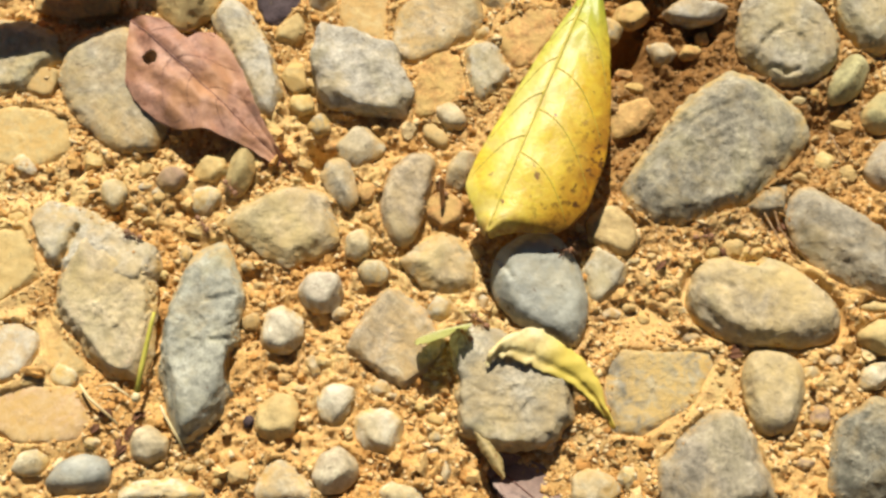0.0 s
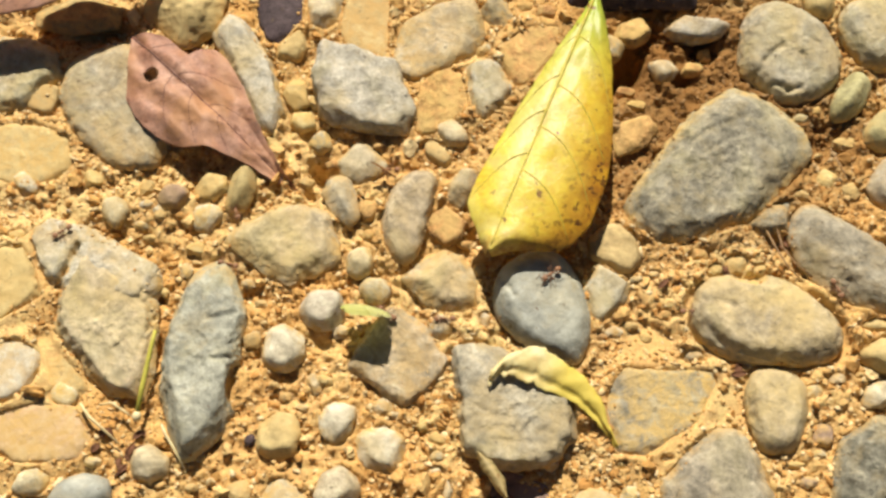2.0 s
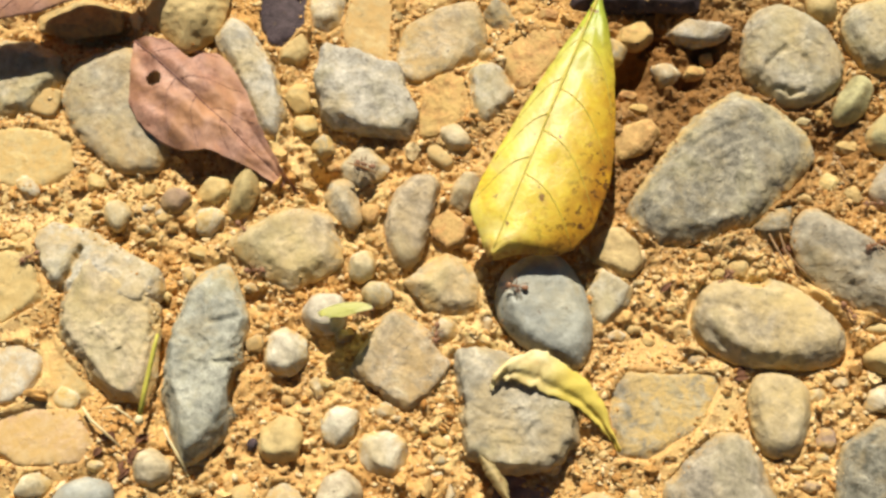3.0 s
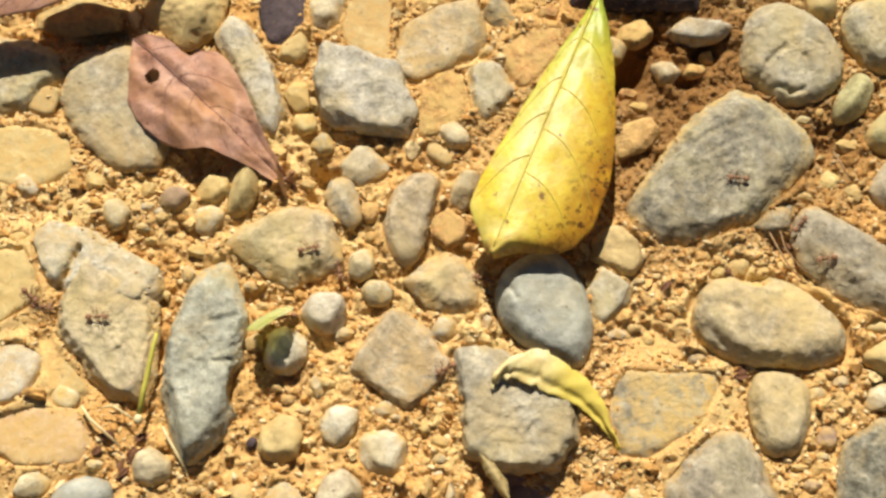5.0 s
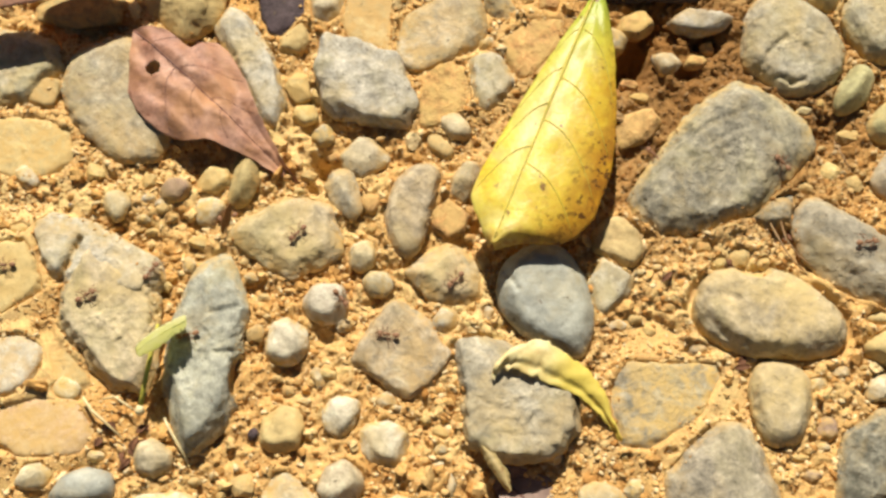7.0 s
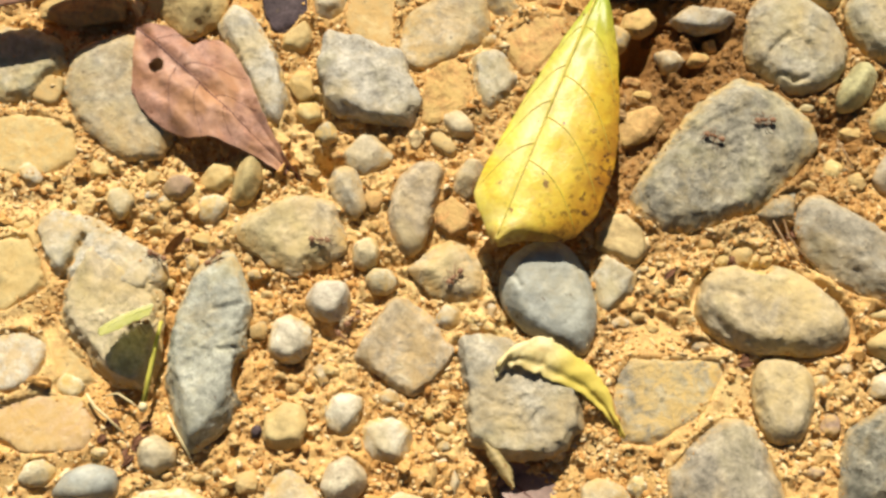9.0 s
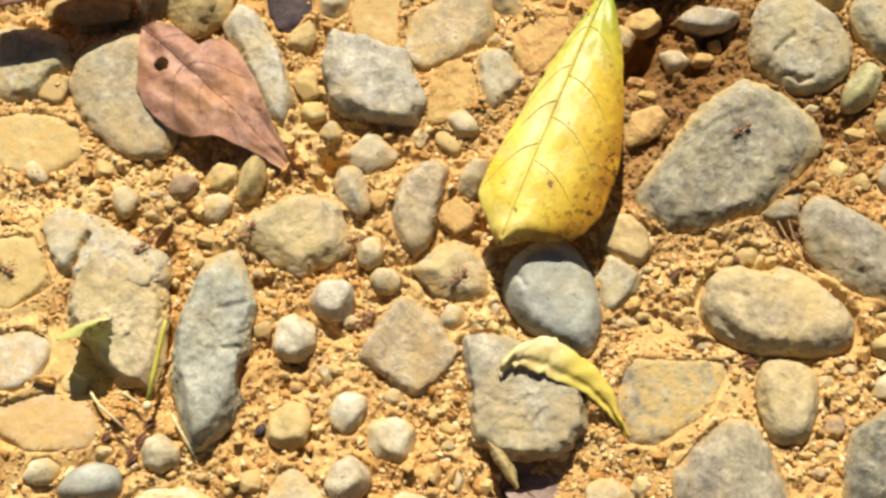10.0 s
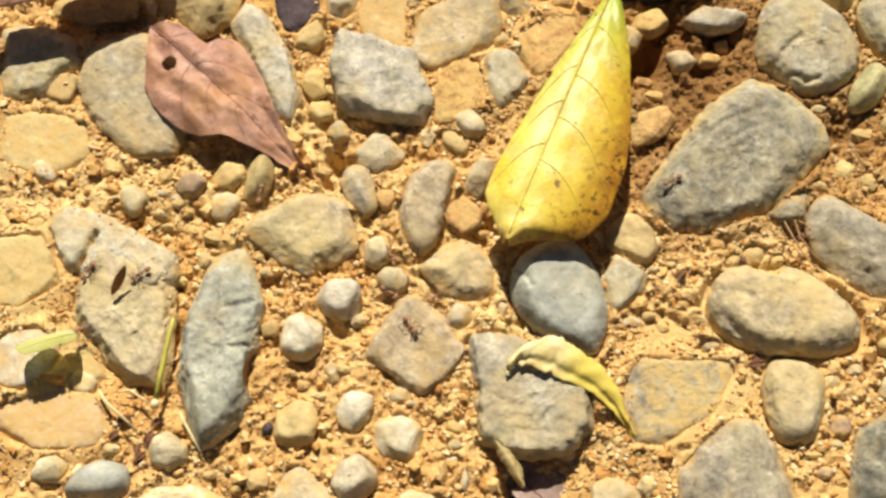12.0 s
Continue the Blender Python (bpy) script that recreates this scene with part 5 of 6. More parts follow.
leaf("fallen_leaf", "dry pinkish brown leaf with a round hole on the stones", -80.4, 55.6, 6.6, -43.0, 59.8,
     [(0, 0.3), (0.05, 3.2), (0.1, 5.2), (0.149, 5.9), (0.2, 5.9), (0.248, 6.2), (0.258, 9.0), (0.285, 12.0), (0.32, 12.9), (0.368, 12.7), (0.512, 10.2), (0.635, 6.7), (0.766, 3.8), (0.914, 1.1), (1, 0.4)],
     [(0, -0.3), (0.05, -3.6), (0.116, -8.0), (0.18, -12.6), (0.3, -14.7), (0.429, -14.3), (0.531, -12.0), (0.575, -9.8), (0.595, -8.6), (0.724, -4.9), (0.801, -3.1), (0.935, -1.3), (1, -0.4)],
     brown_lift, M_BROWN, M_BROWN_RIB,
     [(0.12, 0.32, 1), (0.3, 0.52, 1), (0.48, 0.68, 1), (0.27, 0.45, -1), (0.4, 0.57, -1), (0.55, 0.7, -1)], 0.23, 0.0,
     hole=(11.9, -4.2, 2.1, 1.9), ns=130, nw=60, ragged=0.7)


def yellow_lift(s, w, y):
    z = 3.4 * math.sin(math.pi * (0.12 + 0.64 * s)) - 3.6 * abs(w) ** 2.2 * (0.35 + 0.65 * s) + 0.20 * math.sin(36 * s - 5 * abs(w)) * (1 - abs(w)) + 0.25 * noise.noise((s * 9, w * 2.5, 1.0))
    return z - 0.45 * math.exp(-abs(y) / 1.6) - (3.0 * (s - 0.86) if s > 0.86 else 0)


leaf("fallen_leaf", "glossy yellow leaf with green base and brown specks", 40.7, 67.9, 9.5, -111.8, 79.4,
     [(0, 0.5), (0.05, 2.2), (0.107, 5.1), (0.236, 10.0), (0.385, 14.5), (0.531, 18.4), (0.665, 20.3), (0.803, 20.3), (0.88, 18.0), (0.915, 15.0), (0.935, 11.0), (0.955, 6.0), (0.988, 2.1), (1, 0.6)],
     [(0, -0.5), (0.116, -1.4), (0.285, -4.0), (0.48, -6.5), (0.667, -8.4), (0.795, -9.6), (0.87, -9.4), (0.91, -7.2), (0.95, -4.2), (0.991, -1.4), (1, -0.6)],
     yellow_lift, M_YELLOW, M_YELLOW_RIB,
     [(0.2, 0.42, 1), (0.4, 0.6, 1), (0.56, 0.76, 1), (0.72, 0.88, 1), (0.2, 0.36, -1), (0.36, 0.54, -1), (0.5, 0.7, -1), (0.66, 0.84, -1)],
     0.5, 0.05, pitch=-1.7, ns=120, nw=50, ragged=0.4)


def curl_lift(s, w, y):
    return 1.1 * (1 - w * w) + 0.7 * w + 3.0 * math.sin(2.2 * s + 0.3) - 6.6 * s + 0.12 * math.sin(17 * s + 2 * w) + 0.1 * math.sin(37 * s - 4 * w) + 1.8 * max(0, -w - 0.7) - 0.5 * math.exp(-((w + 0.5) / 0.18) ** 2) + 1.2 * max(0, 0.16 - s) * w


leaf("curled_leaf", "small curled straw-yellow leaf lying on a grey stone", 11.2, -34.9, 5.7, -21.0, 33.7,
     [(0, 1.9), (0.03, 4.0), (0.086, 7.4), (0.14, 8.8), (0.2, 10.6), (0.3, 11.0), (0.39, 10.4), (0.6, 8.7), (0.78, 5.4), (0.88, 0.9), (1, -3.6)],
     [(0, -1.2), (0.03, -2.4), (0.045, 0.8), (0.07, 1.9), (0.1, 0.9), (0.12, 2.4), (0.17, 2.2), (0.3, 2.5), (0.43, 2.1), (0.61, 2.1), (0.72, 1.0), (0.8, -0.2), (0.88, -1.4), (1, -4.1)],
     curl_lift, M_STRAW, ns=80, nw=24, ragged=1.1)


def dead_lift(s, w, y):
    return 0.7 * math.sin(3 * s + w) + 0.9 * w * w


leaf("dead_leaf", "crumpled greyish brown dead leaf under a stone", 10.6, -55.6, -6.8, -41.4, 27,
     [(0, 1.5), (0.2, 4.6), (0.477, 7.4), (0.7, 6.8), (1, 0.5)], [(0, -1), (0.113, -2.6), (0.328, -4.9), (0.653, -5.9), (1, -0.5)],
     dead_lift, M_DEAD, M_BROWN_RIB, [(0.2, 0.45, 1), (0.2, 0.45, -1)], 0.25, 0.0, pitch=-9, ns=60, nw=24, ragged=0.9)
leaf("curled_leaf", "narrow rolled tan leaf scrap beside a stone", 8.4, -52.0, 3.4, -58.0, 12.5,
     [(0, 0.4), (0.3, 1.9), (0.7, 2.1), (1, 0.3)], [(0, -0.4), (0.3, -1.0), (0.7, -0.9), (1, -0.3)],
     lambda s, w, y: 1.6 * (1 - w * w) + 0.6 * math.sin(3 * s), M_SCRAP, ns=40, nw=16, ragged=0.5)
# only its corner shows; the unseen rest is added, raised to shade the ground
leaf("fallen_leaf", "dry reddish brown leaf at the edge of the path", -71.2, 79.8, 14.0, -158.5, 62.0,
     [(0, 0.5), (0.2, 5.0), (0.4, 7.5), (0.6, 7.8), (0.8, 5.4), (1, 0.5)], [(0, -0.5), (0.2, -7.1), (0.4, -10.3), (0.63, -9.3), (1, -0.5)],
     lambda s, w, y: 2.5 * math.sin(3 * s) - 1.6 * w * w, M_BROWN, M_BROWN_RIB, [(0.2, 0.4, -1), (0.45, 0.65, -1), (0.2, 0.4, 1), (0.45, 0.65, 1), (0.62, 0.8, 1)], 0.3, 0.0, ns=60, nw=24, ragged=0.5)


# ---- stems and rootlets ----
def strand(name, label, category, points, radii, material):
    return tagged(part(name, tube([Vector(p) / 1000 for p in points], [r / 1000 for r in radii]), material, None), label, category)


stem = new("plant_stem")
stem.matrix_basis = pose(-69.5 / 1000, -30.9 / 1000, 4.2 / 1000)
tagged(stem, "yellow-green plant stem wedged between two stones", "stem")
part("stalk", tube([Vector(p) / 1000 for p in ((1.5, 7.6, 1.2), (0.9, 4.5, 1.0), (0.2, 0.5, 0.4), (-0.9, -5.5, -0.6), (-1.8, -11.6, -1.6))], [0.00042, 0.00052, 0.00058, 0.00062, 0.00066]), M_STEM, stem)
part("stalk_end", tube([Vector(p) / 1000 for p in ((-1.75, -11.4, -1.6), (-1.95, -12.6, -1.8), (-2.1, -13.6, -2.1))], [0.0008, 0.0013, 0.0007]), M_STRAWSTALK, stem, "pale torn end")
strand("twig", "thin pale dry twig on the soil", "twig", [(-85.0, -40.2, 2.4), (-82.6, -43.4, 2.8), (-79.3, -46.1, 2.6), (-75.2, -49.7, 1.6)], [0.34, 0.4, 0.36, 0.2], M_STRAWSTALK)
strand("straw", "pale dry straw against a blue-grey stone", "straw", [(-65.4, -45.2, 2.4), (-64.4, -47.4, 2.6), (-62.2, -50.8, 2.2), (-59.6, -55.2, 1.4)], [0.28, 0.36, 0.36, 0.22], M_STRAWSTALK)
strand("straw", "pale dry straw lying across the soil", "straw", [(-80.5, -40.6, 2.0), (-77.6, -40.2, 2.6), (-74.6, -42.0, 2.2), (-72.9, -43.2, 1.8)], [0.22, 0.3, 0.3, 0.2], M_STRAWSTALK)
strand("rootlet", "thin dark rootlet between the stones", "root", [(80.6, 3.5, 2.2), (82.2, -1.2, 3.0), (84.8, -6.0, 2.6), (88.7, -9.9, 1.6)], [0.18, 0.24, 0.24, 0.12], M_TWIG)
strand("rootlet", "thin dark rootlet between the stones", "root", [(83.3, 4.0, 2.0), (83.9, -1.0, 2.8), (86.8, -5.2, 2.4), (91.0, -8.4, 1.4)], [0.14, 0.2, 0.2, 0.1], M_TWIG)
strand("rootlet", "thin dark rootlet between the stones", "root", [(98.8, 26.0, 2.0), (100.4, 21.5, 2.6), (102.6, 17.0, 1.8)], [0.16, 0.2, 0.12], M_TWIG)


def litter():
    """torn bits of a rotted red leaf among the stones"""
    rng = np.random.default_rng(41)
    beds = [(-78.5, -48.1, 3), (-74.8, -52.1, 5), (-72.6, -53.9, 3), (-70.0, -46.8, 2), (-70.9, -49.2, 2), (69.8, -7.2, 2), (63.9, -25.0, 2), (71.6, -30.4, 2), (83.8, 1.6, 3), (55.8, -9.4, 1), (9.2, 12.6, 2)]
    for x, y, count in beds:
        for _ in range(count):
            px, py, a = x + rng.normal(0, 1.2), y + rng.normal(0, 1.0), rng.uniform(0, 6.28)
            edge = [(0, 0.2), (0.3, rng.uniform(0.5, 1.1)), (0.7, rng.uniform(0.4, 1.0)), (1, 0.15)]
            top = float(soil_top(np.array([px / 1000]), np.array([py / 1000]))[0]) * 1000
            leaf("leaf_scrap", "torn dark reddish brown scrap of rotted leaf", px, py, top + 0.7, math.degrees(a), rng.uniform(2.0, 4.2), edge, [(s, -w * 0.8) for s, w in edge],
                 lambda s, w, y: 0.35 * w * w + 0.4 * math.sin(4 * s), M_LITTER, bank=rng.uniform(-25, 25), thick=0.15, ns=10, nw=6, ragged=0.3)


litter()


# ---- ants ----
ANT = 0.74           # body size
LOW = 0.74           # how low the body is carried


def blob(level, centre, radii, bend=None):
    v, f = BALLS[level]
    bm = bmesh.new()
    vs = []
    for q in v:
        p = Vector((q[0] * radii[0], q[1] * radii[1], q[2] * radii[2]))
        if bend:
            p = bend(p)
        p = p + Vector(centre)
        vs.append(bm.verts.new(Vector((p.x, p.y, p.z * LOW)) * ANT / 1000))
    for t in f:
        bm.faces.new([vs[i] for i in t])
    return bm


def mm_tube(points, radii, ring=7):
    return tube([Vector((x, y, z * LOW)) * ANT / 1000 for x, y, z in points], [r * ANT / 1000 for r in radii], ring)


def heart(p):
    """broad cheeks with a notch at the back of the head"""
    k = 1.0 + 0.16 * max(0, -p.x)
    return Vector((p.x + 0.32 * max(0, -p.x) * max(0, 1 - (p.y / 0.5) ** 2), p.y * k, p.z))


HIPS = [(i, s, x, a) for i, (x, a) in enumerate(((0.95, 42), (0.35, -6), (-0.25, -48))) for s in (1, -1)]


def ant_model():
    top = new("ant")
    tagged(top, "reddish brown leafcutter ant with long legs", "ant", "ants on the path")
    part("thorax", mm_tube([(1.75, 0, 2.05), (1.55, 0, 2.12), (1.15, 0, 2.22), (0.75, 0, 2.12), (0.3, 0, 2.05), (-0.2, 0, 2.0), (-0.62, 0, 1.85), (-0.85, 0, 1.75)],
                           [0.2, 0.36, 0.56, 0.5, 0.45, 0.42, 0.3, 0.16], 12), M_ANT, top)
    for x, z, h in ((1.1, 2.6, 0.55), (-0.3, 2.3, 0.6)):
        for s in (1, -1):
            part("spine", mm_tube([(x, s * 0.3, z), (x - 0.1, s * 0.42, z + h * 0.6), (x - 0.2, s * 0.5, z + h)], [0.11, 0.07, 0.02], 6), M_ANT, top)
    part("petiole", mm_tube([(-0.8, 0, 1.75), (-1.05, 0, 1.95), (-1.25, 0, 1.75), (-1.5, 0, 2.0), (-1.75, 0, 1.85)], [0.12, 0.24, 0.15, 0.28, 0.16], 9), M_ANT, top)
    part("gaster", blob(3, (-2.65, 0, 1.95), (1.12, 0.92, 0.86)), M_ANT, top)
    head = part("head", blob(3, (2.5, 0, 2.1), (0.9, 0.98, 0.72), heart), M_ANT, top)
    for s in (1, -1):
        part("eye", blob(2, (2.75, s * 0.84, 2.25), (0.13, 0.09, 0.13)), M_ANT_EYE, head)
        part("mandible", mm_tube([(3.2, s * 0.42, 1.95), (3.6, s * 0.45, 1.9), (3.95, s * 0.25, 1.88), (4.05, s * 0.03, 1.88)], [0.17, 0.16, 0.11, 0.04], 7), M_ANT, head)
        part("antenna", mm_tube([(3.05, s * 0.3, 2.4), (3.5, s * 0.9, 2.9), (3.9, s * 1.5, 3.0), (4.6, s * 1.5, 2.6), (5.3, s * 1.3, 2.2)], [0.07, 0.07, 0.07, 0.08, 0.06], 6), M_ANT, head)
    leg_mesh = {}
    for i, s, x, a in HIPS:
        k = (0.92, 0.95, 1.12)[i]
        if i not in leg_mesh:
            ob = part("leg", mm_tube([(0, 0, 0), (0.45 * k, 0, -0.05), (0.6 * k, 0, 0.1), (1.35 * k, 0, 0.75), (1.95 * k, 0, 0.95), (2.15 * k, 0, 0.8), (2.8 * k, 0, -0.35), (3.3 * k, 0, -1.3), (3.7 * k, 0, -1.62), (4.2 * k, 0, -1.7)],
                                     [0.16, 0.15, 0.1, 0.14, 0.13, 0.1, 0.11, 0.08, 0.06, 0.05], 6), M_ANT, top)
            leg_mesh[i] = ob.data
        else:
            ob = new("leg", leg_mesh[i])
            ob.parent = top
        ob.matrix_basis = pose(x * ANT / 1000, s * 0.32 * ANT / 1000, 1.75 * LOW * ANT / 1000, 0, 0, s * (90 - a))
    return top


first_ant = ant_model()
ANTS = [first_ant] + [copy_thing(first_ant, pose(0, 0, 0)) for _ in range(13)]
tagged(ANTS[-1], "reddish brown leafcutter ant carrying a cut green leaf")
tagged(ANTS[0], "reddish brown leafcutter ant carrying a brown leaf flake")

disc = [(0, 2.9), (0.05, 4.6), (0.16, 5.1), (0.3, 4.9), (0.5, 5.5), (0.72, 5.3), (0.9, 4.5), (0.97, 3.3), (1, 1.5)]
cut_leaf = leaf("leaf_fragment", "pale yellow-green cut leaf disc held upright by an ant", 0, 0, 0, 0, 13.6, disc, [(s, -y) for s, y in disc],
                lambda s, w, y: 0.022 * y * y - 0.5 * math.sin(3 * s), M_CUT, M_CUT_RIB, [(0.2, 0.45, 1), (0.2, 0.45, -1)], 0.1, 0.0, thick=0.22, ns=60, nw=36, ragged=2.0)
flake_edge = [(0, 0.3), (0.2, 1.2), (0.5, 1.6), (0.8, 1.1), (1, 0.2)]
flake = leaf("leaf_flake", "dry dark brown leaf flake carried by an ant", 0, 0, 0, 0, 8.0, flake_edge, [(s, -y * 0.8) for s, y in flake_edge],
             lambda s, w, y: 0.12 * y * y, M_FLAKE, thick=0.2, ns=24, nw=14, ragged=0.5)


# ---- motion of the ants ----
def tread(ant, path):
    """path: seconds, x, y, height of the ground in mm, heading in degrees"""
    walk(ant, [(t, pose(x / 1000, y / 1000, z / 1000, 0, 0, yaw)) for t, x, y, z, yaw in path])
    times = [row[0] for row in path]
    gone = [0.0]
    for a, b in zip(path, path[1:]):
        gone.append(gone[-1] + math.dist(a[1:3], b[1:3]))
    legs = [c for c in ant.children if c.name.startswith("leg")]
    beat = np.arange(0, 12.01, 0.2)
    speed = [abs(float(np.interp(t + 0.2, times, gone)) - float(np.interp(t - 0.2, times, gone))) / 0.4 for t in beat]
    for n, (leg, (i, s, x, a)) in enumerate(zip(legs, HIPS)):
        tripod = 1 if (i + (s > 0)) % 2 else -1
        rows = []
        for k, t in enumerate(beat):
            swing = tripod * (1 if k % 2 else -1) * min(1.0, speed[k] / 6.0)
            rows.append((float(t), pose(x * ANT / 1000, s * 0.32 * ANT / 1000, 1.75 * LOW * ANT / 1000, 0, 0, s * (90 - a - 13 * swing))))
        walk(leg, rows)


def carry(thing, path, lift, tip):
    """path: seconds, x, y, height of the ground in mm, bearing of the piece, lean to the south"""
    walk(thing, [(t, pose(x / 1000, y / 1000, (z + lift) / 1000, 0, 0, yaw) @ pose(0, 0, 0, lean, 0, 0) @ tip) for t, x, y, z, yaw, lean in path])


def carry_disc(thing, path, lift):
    """as carry, for a piece 13.6 by 10 mm on its edge, with how far it has rolled over in its own plane"""
    rows = []
    for t, x, y, z, yaw, lean, roll in path:
        a = math.radians(roll)
        rise = math.hypot(6.8 * math.cos(a), 5.0 * math.sin(a))
        rows.append((t, pose(x / 1000, y / 1000, (z + lift) / 1000, 0, 0, yaw) @ pose(0, 0, 0, lean, 0, 0)
                     @ pose(0, 0, rise / 1000, 0, -roll, 0) @ pose(0, 0, 0, 90, 0, 0) @ pose(0, 0, 0, 0, 0, 90) @ pose(-0.0068, 0, 0)))
    walk(thing, rows)


def motions():
    tread(ANTS[0], [
        (0, 0.6, 10.6, 0.2, 117), (0.4, -0.4, 12.5, 0.9, 130), (0.8, -2.4, 14.6, 3.2, 138), (1.2, -4.6, 17.2, 3.6, 140),
        (1.6, -9.8, 20.9, -1.3, 154), (2, -13.2, 20.8, -0.9, 181), (2.4, -16.4, 20.9, 1.4, 176), (2.8, -18.6, 21.2, 2.5, 160),
        (3.2, -21.5, 22.3, 2.6, 170), (4, -31.6, 24.4, -3.2, 188), (4.8, -39.2, 19.2, 0.4, 211), (5.4, -39.9, 18.1, -0.7, 249),
        (6, -41.1, 15.9, -1.4, 238), (6.3, -43.9, 12.8, -2.2, 233), (6.6, -48.0, 6.2, 1.1, 212), (6.9, -53.3, 6.5, -1.5, 187),
        (7.2, -55.6, 5.6, -1.4, 214), (8, -59.6, 2.0, -1.4, 214), (8.8, -64.3, -0.5, -1.1, 203), (9.2, -68.4, -2.1, -0.8, 187),
        (9.6, -70.7, -1.3, -1.3, 152), (10, -70.8, -0.9, -1.3, 152), (10.4, -70.7, -1.5, -1.3, 227), (10.8, -70.8, -3.5, -0.9, 260),
        (11.2, -71.5, -6.8, 2.6, 243), (11.6, -73.6, -9.2, 3.1, 221), (12, -77.2, -11.7, 3.6, 213),
    ])
    tread(ANTS[1], [
        (0, 131.9, 12.0, -0.9, 167), (1.5, 122.8, 13.9, 0.2, 180), (2.8, 109.5, 11.8, 2.1, 187), (3.2, 105.4, 11.7, 0.0, 172),
        (4, 91.7, 14.6, 0.4, 171), (4.8, 76.2, 16.4, 4.2, 172), (5.1, 72.2, 17.0, 4.4, 174), (5.4, 69.8, 17.0, 4.6, 186),
        (5.7, 65.7, 16.3, 4.6, 180), (6, 64.0, 17.0, 4.7, 162), (6.3, 60.2, 18.2, 4.8, 170), (6.6, 56.0, 18.6, 4.5, 152),
        (6.9, 53.5, 21.7, 1.1, 124), (7.2, 52.6, 23.6, -0.7, 157), (8, 46.6, 24.6, 0.1, 165), (9, 41.1, 26.8, -0.8, 165),
        (12, 34.6, 28.5, -0.9, 167),
    ])
    tread(ANTS[2], [
        (0, 65.2, -2.8, 1.1, 6), (0.4, 74.2, -2.3, 1.9, 4), (0.8, 87.5, -1.4, 1.9, -18), (1.2, 91.5, -7.3, 2.6, -53),
        (1.6, 94.0, -10.3, 2.3, -44), (2, 96.1, -12.0, 2.4, -66), (2.4, 96.7, -15.6, 2.0, -74), (2.8, 97.4, -16.0, 2.0, -39),
        (3.2, 98.5, -17.7, 1.4, -74), (4, 100.5, -28.9, 1.6, -69), (4.8, 106.0, -36.1, 2.5, -29), (5.5, 116.9, -37.6, 1.1, -15),
        (12, 121.1, -40.0, 1.4, -37),
    ])
    tread(ANTS[3], [
        (0, 131.8, 0.3, 1.6, 171), (2, 121.2, 2.2, -0.6, 181), (2.8, 106.0, -0.1, 5.1, 194), (3.2, 104.5, -1.8, 6.2, 203),
        (4.5, 95.2, -4.6, 5.5, 190), (5.7, 91.8, -4.2, 4.5, 190), (6, 93.6, -3.6, 5.5, 265), (6.3, 95.1, -3.8, 5.6, 340),
        (6.6, 97.6, -3.6, 5.9, 366), (6.9, 100.9, -3.2, 6.2, 365), (7.2, 105.4, -3.1, 6.2, 372), (8, 121.6, 1.2, -0.5, 370),
        (12, 129.7, 1.4, 1.3, 359),
    ])
    tread(ANTS[4], [
        (0, 136.2, 16.2, -0.2, 164), (7, 122.2, 20.5, 0.3, 163), (7.6, 111.5, 23.6, -0.1, 166), (8.2, 94.1, 27.4, 0.8, 169),
        (8.8, 81.1, 29.5, 4.6, 174), (9.2, 79.5, 29.1, 4.6, 189), (9.6, 75.6, 28.7, 4.8, 199), (10, 72.8, 27.0, 4.8, 213),
        (10.4, 68.9, 24.5, 4.8, 209), (10.8, 64.1, 22.1, 4.9, 214), (11.2, 61.6, 19.4, 4.7, 224), (11.6, 57.4, 15.5, 4.7, 217),
        (12, 52.9, 13.0, 4.6, 209),
    ])
    tread(ANTS[5], [
        (0, 29.9, -8.0, 5.4, 7), (0.4, 38.9, -6.5, 2.3, -13), (0.8, 44.0, -10.8, 2.6, -32), (1.2, 52.2, -15.2, 0.5, -23),
        (1.6, 55.4, -16.4, 0.3, -16), (2, 60.5, -17.4, 1.2, 1), (2.4, 63.3, -15.7, 4.6, 49), (2.8, 67.0, -9.8, 3.3, 50),
        (3.2, 70.9, -6.8, 0.8, 36), (4, 80.4, 0.2, 0.6, 36), (4.8, 87.6, 5.1, 2.1, 38), (5.4, 88.2, 6.1, 2.5, 80),
        (5.8, 88.7, 12.6, 1.4, 103), (6.3, 85.8, 16.7, 1.5, 137), (6.6, 85.3, 16.9, 2.1, 137), (6.9, 84.8, 18.4, 3.2, 121),
        (7.2, 83.7, 19.6, 4.0, 156), (8, 76.9, 21.9, 4.4, 163), (8.8, 69.5, 24.1, 4.9, 164), (9.2, 64.4, 25.7, 4.8, 144),
        (9.6, 61.0, 30.1, 1.8, 128), (10, 57.5, 35.4, -1.9, 162), (10.6, 48.8, 35.1, 0.9, 173), (11.4, 38.3, 37.3, 0.0, 163),
        (12, 35.0, 38.8, -0.6, 157),
    ])
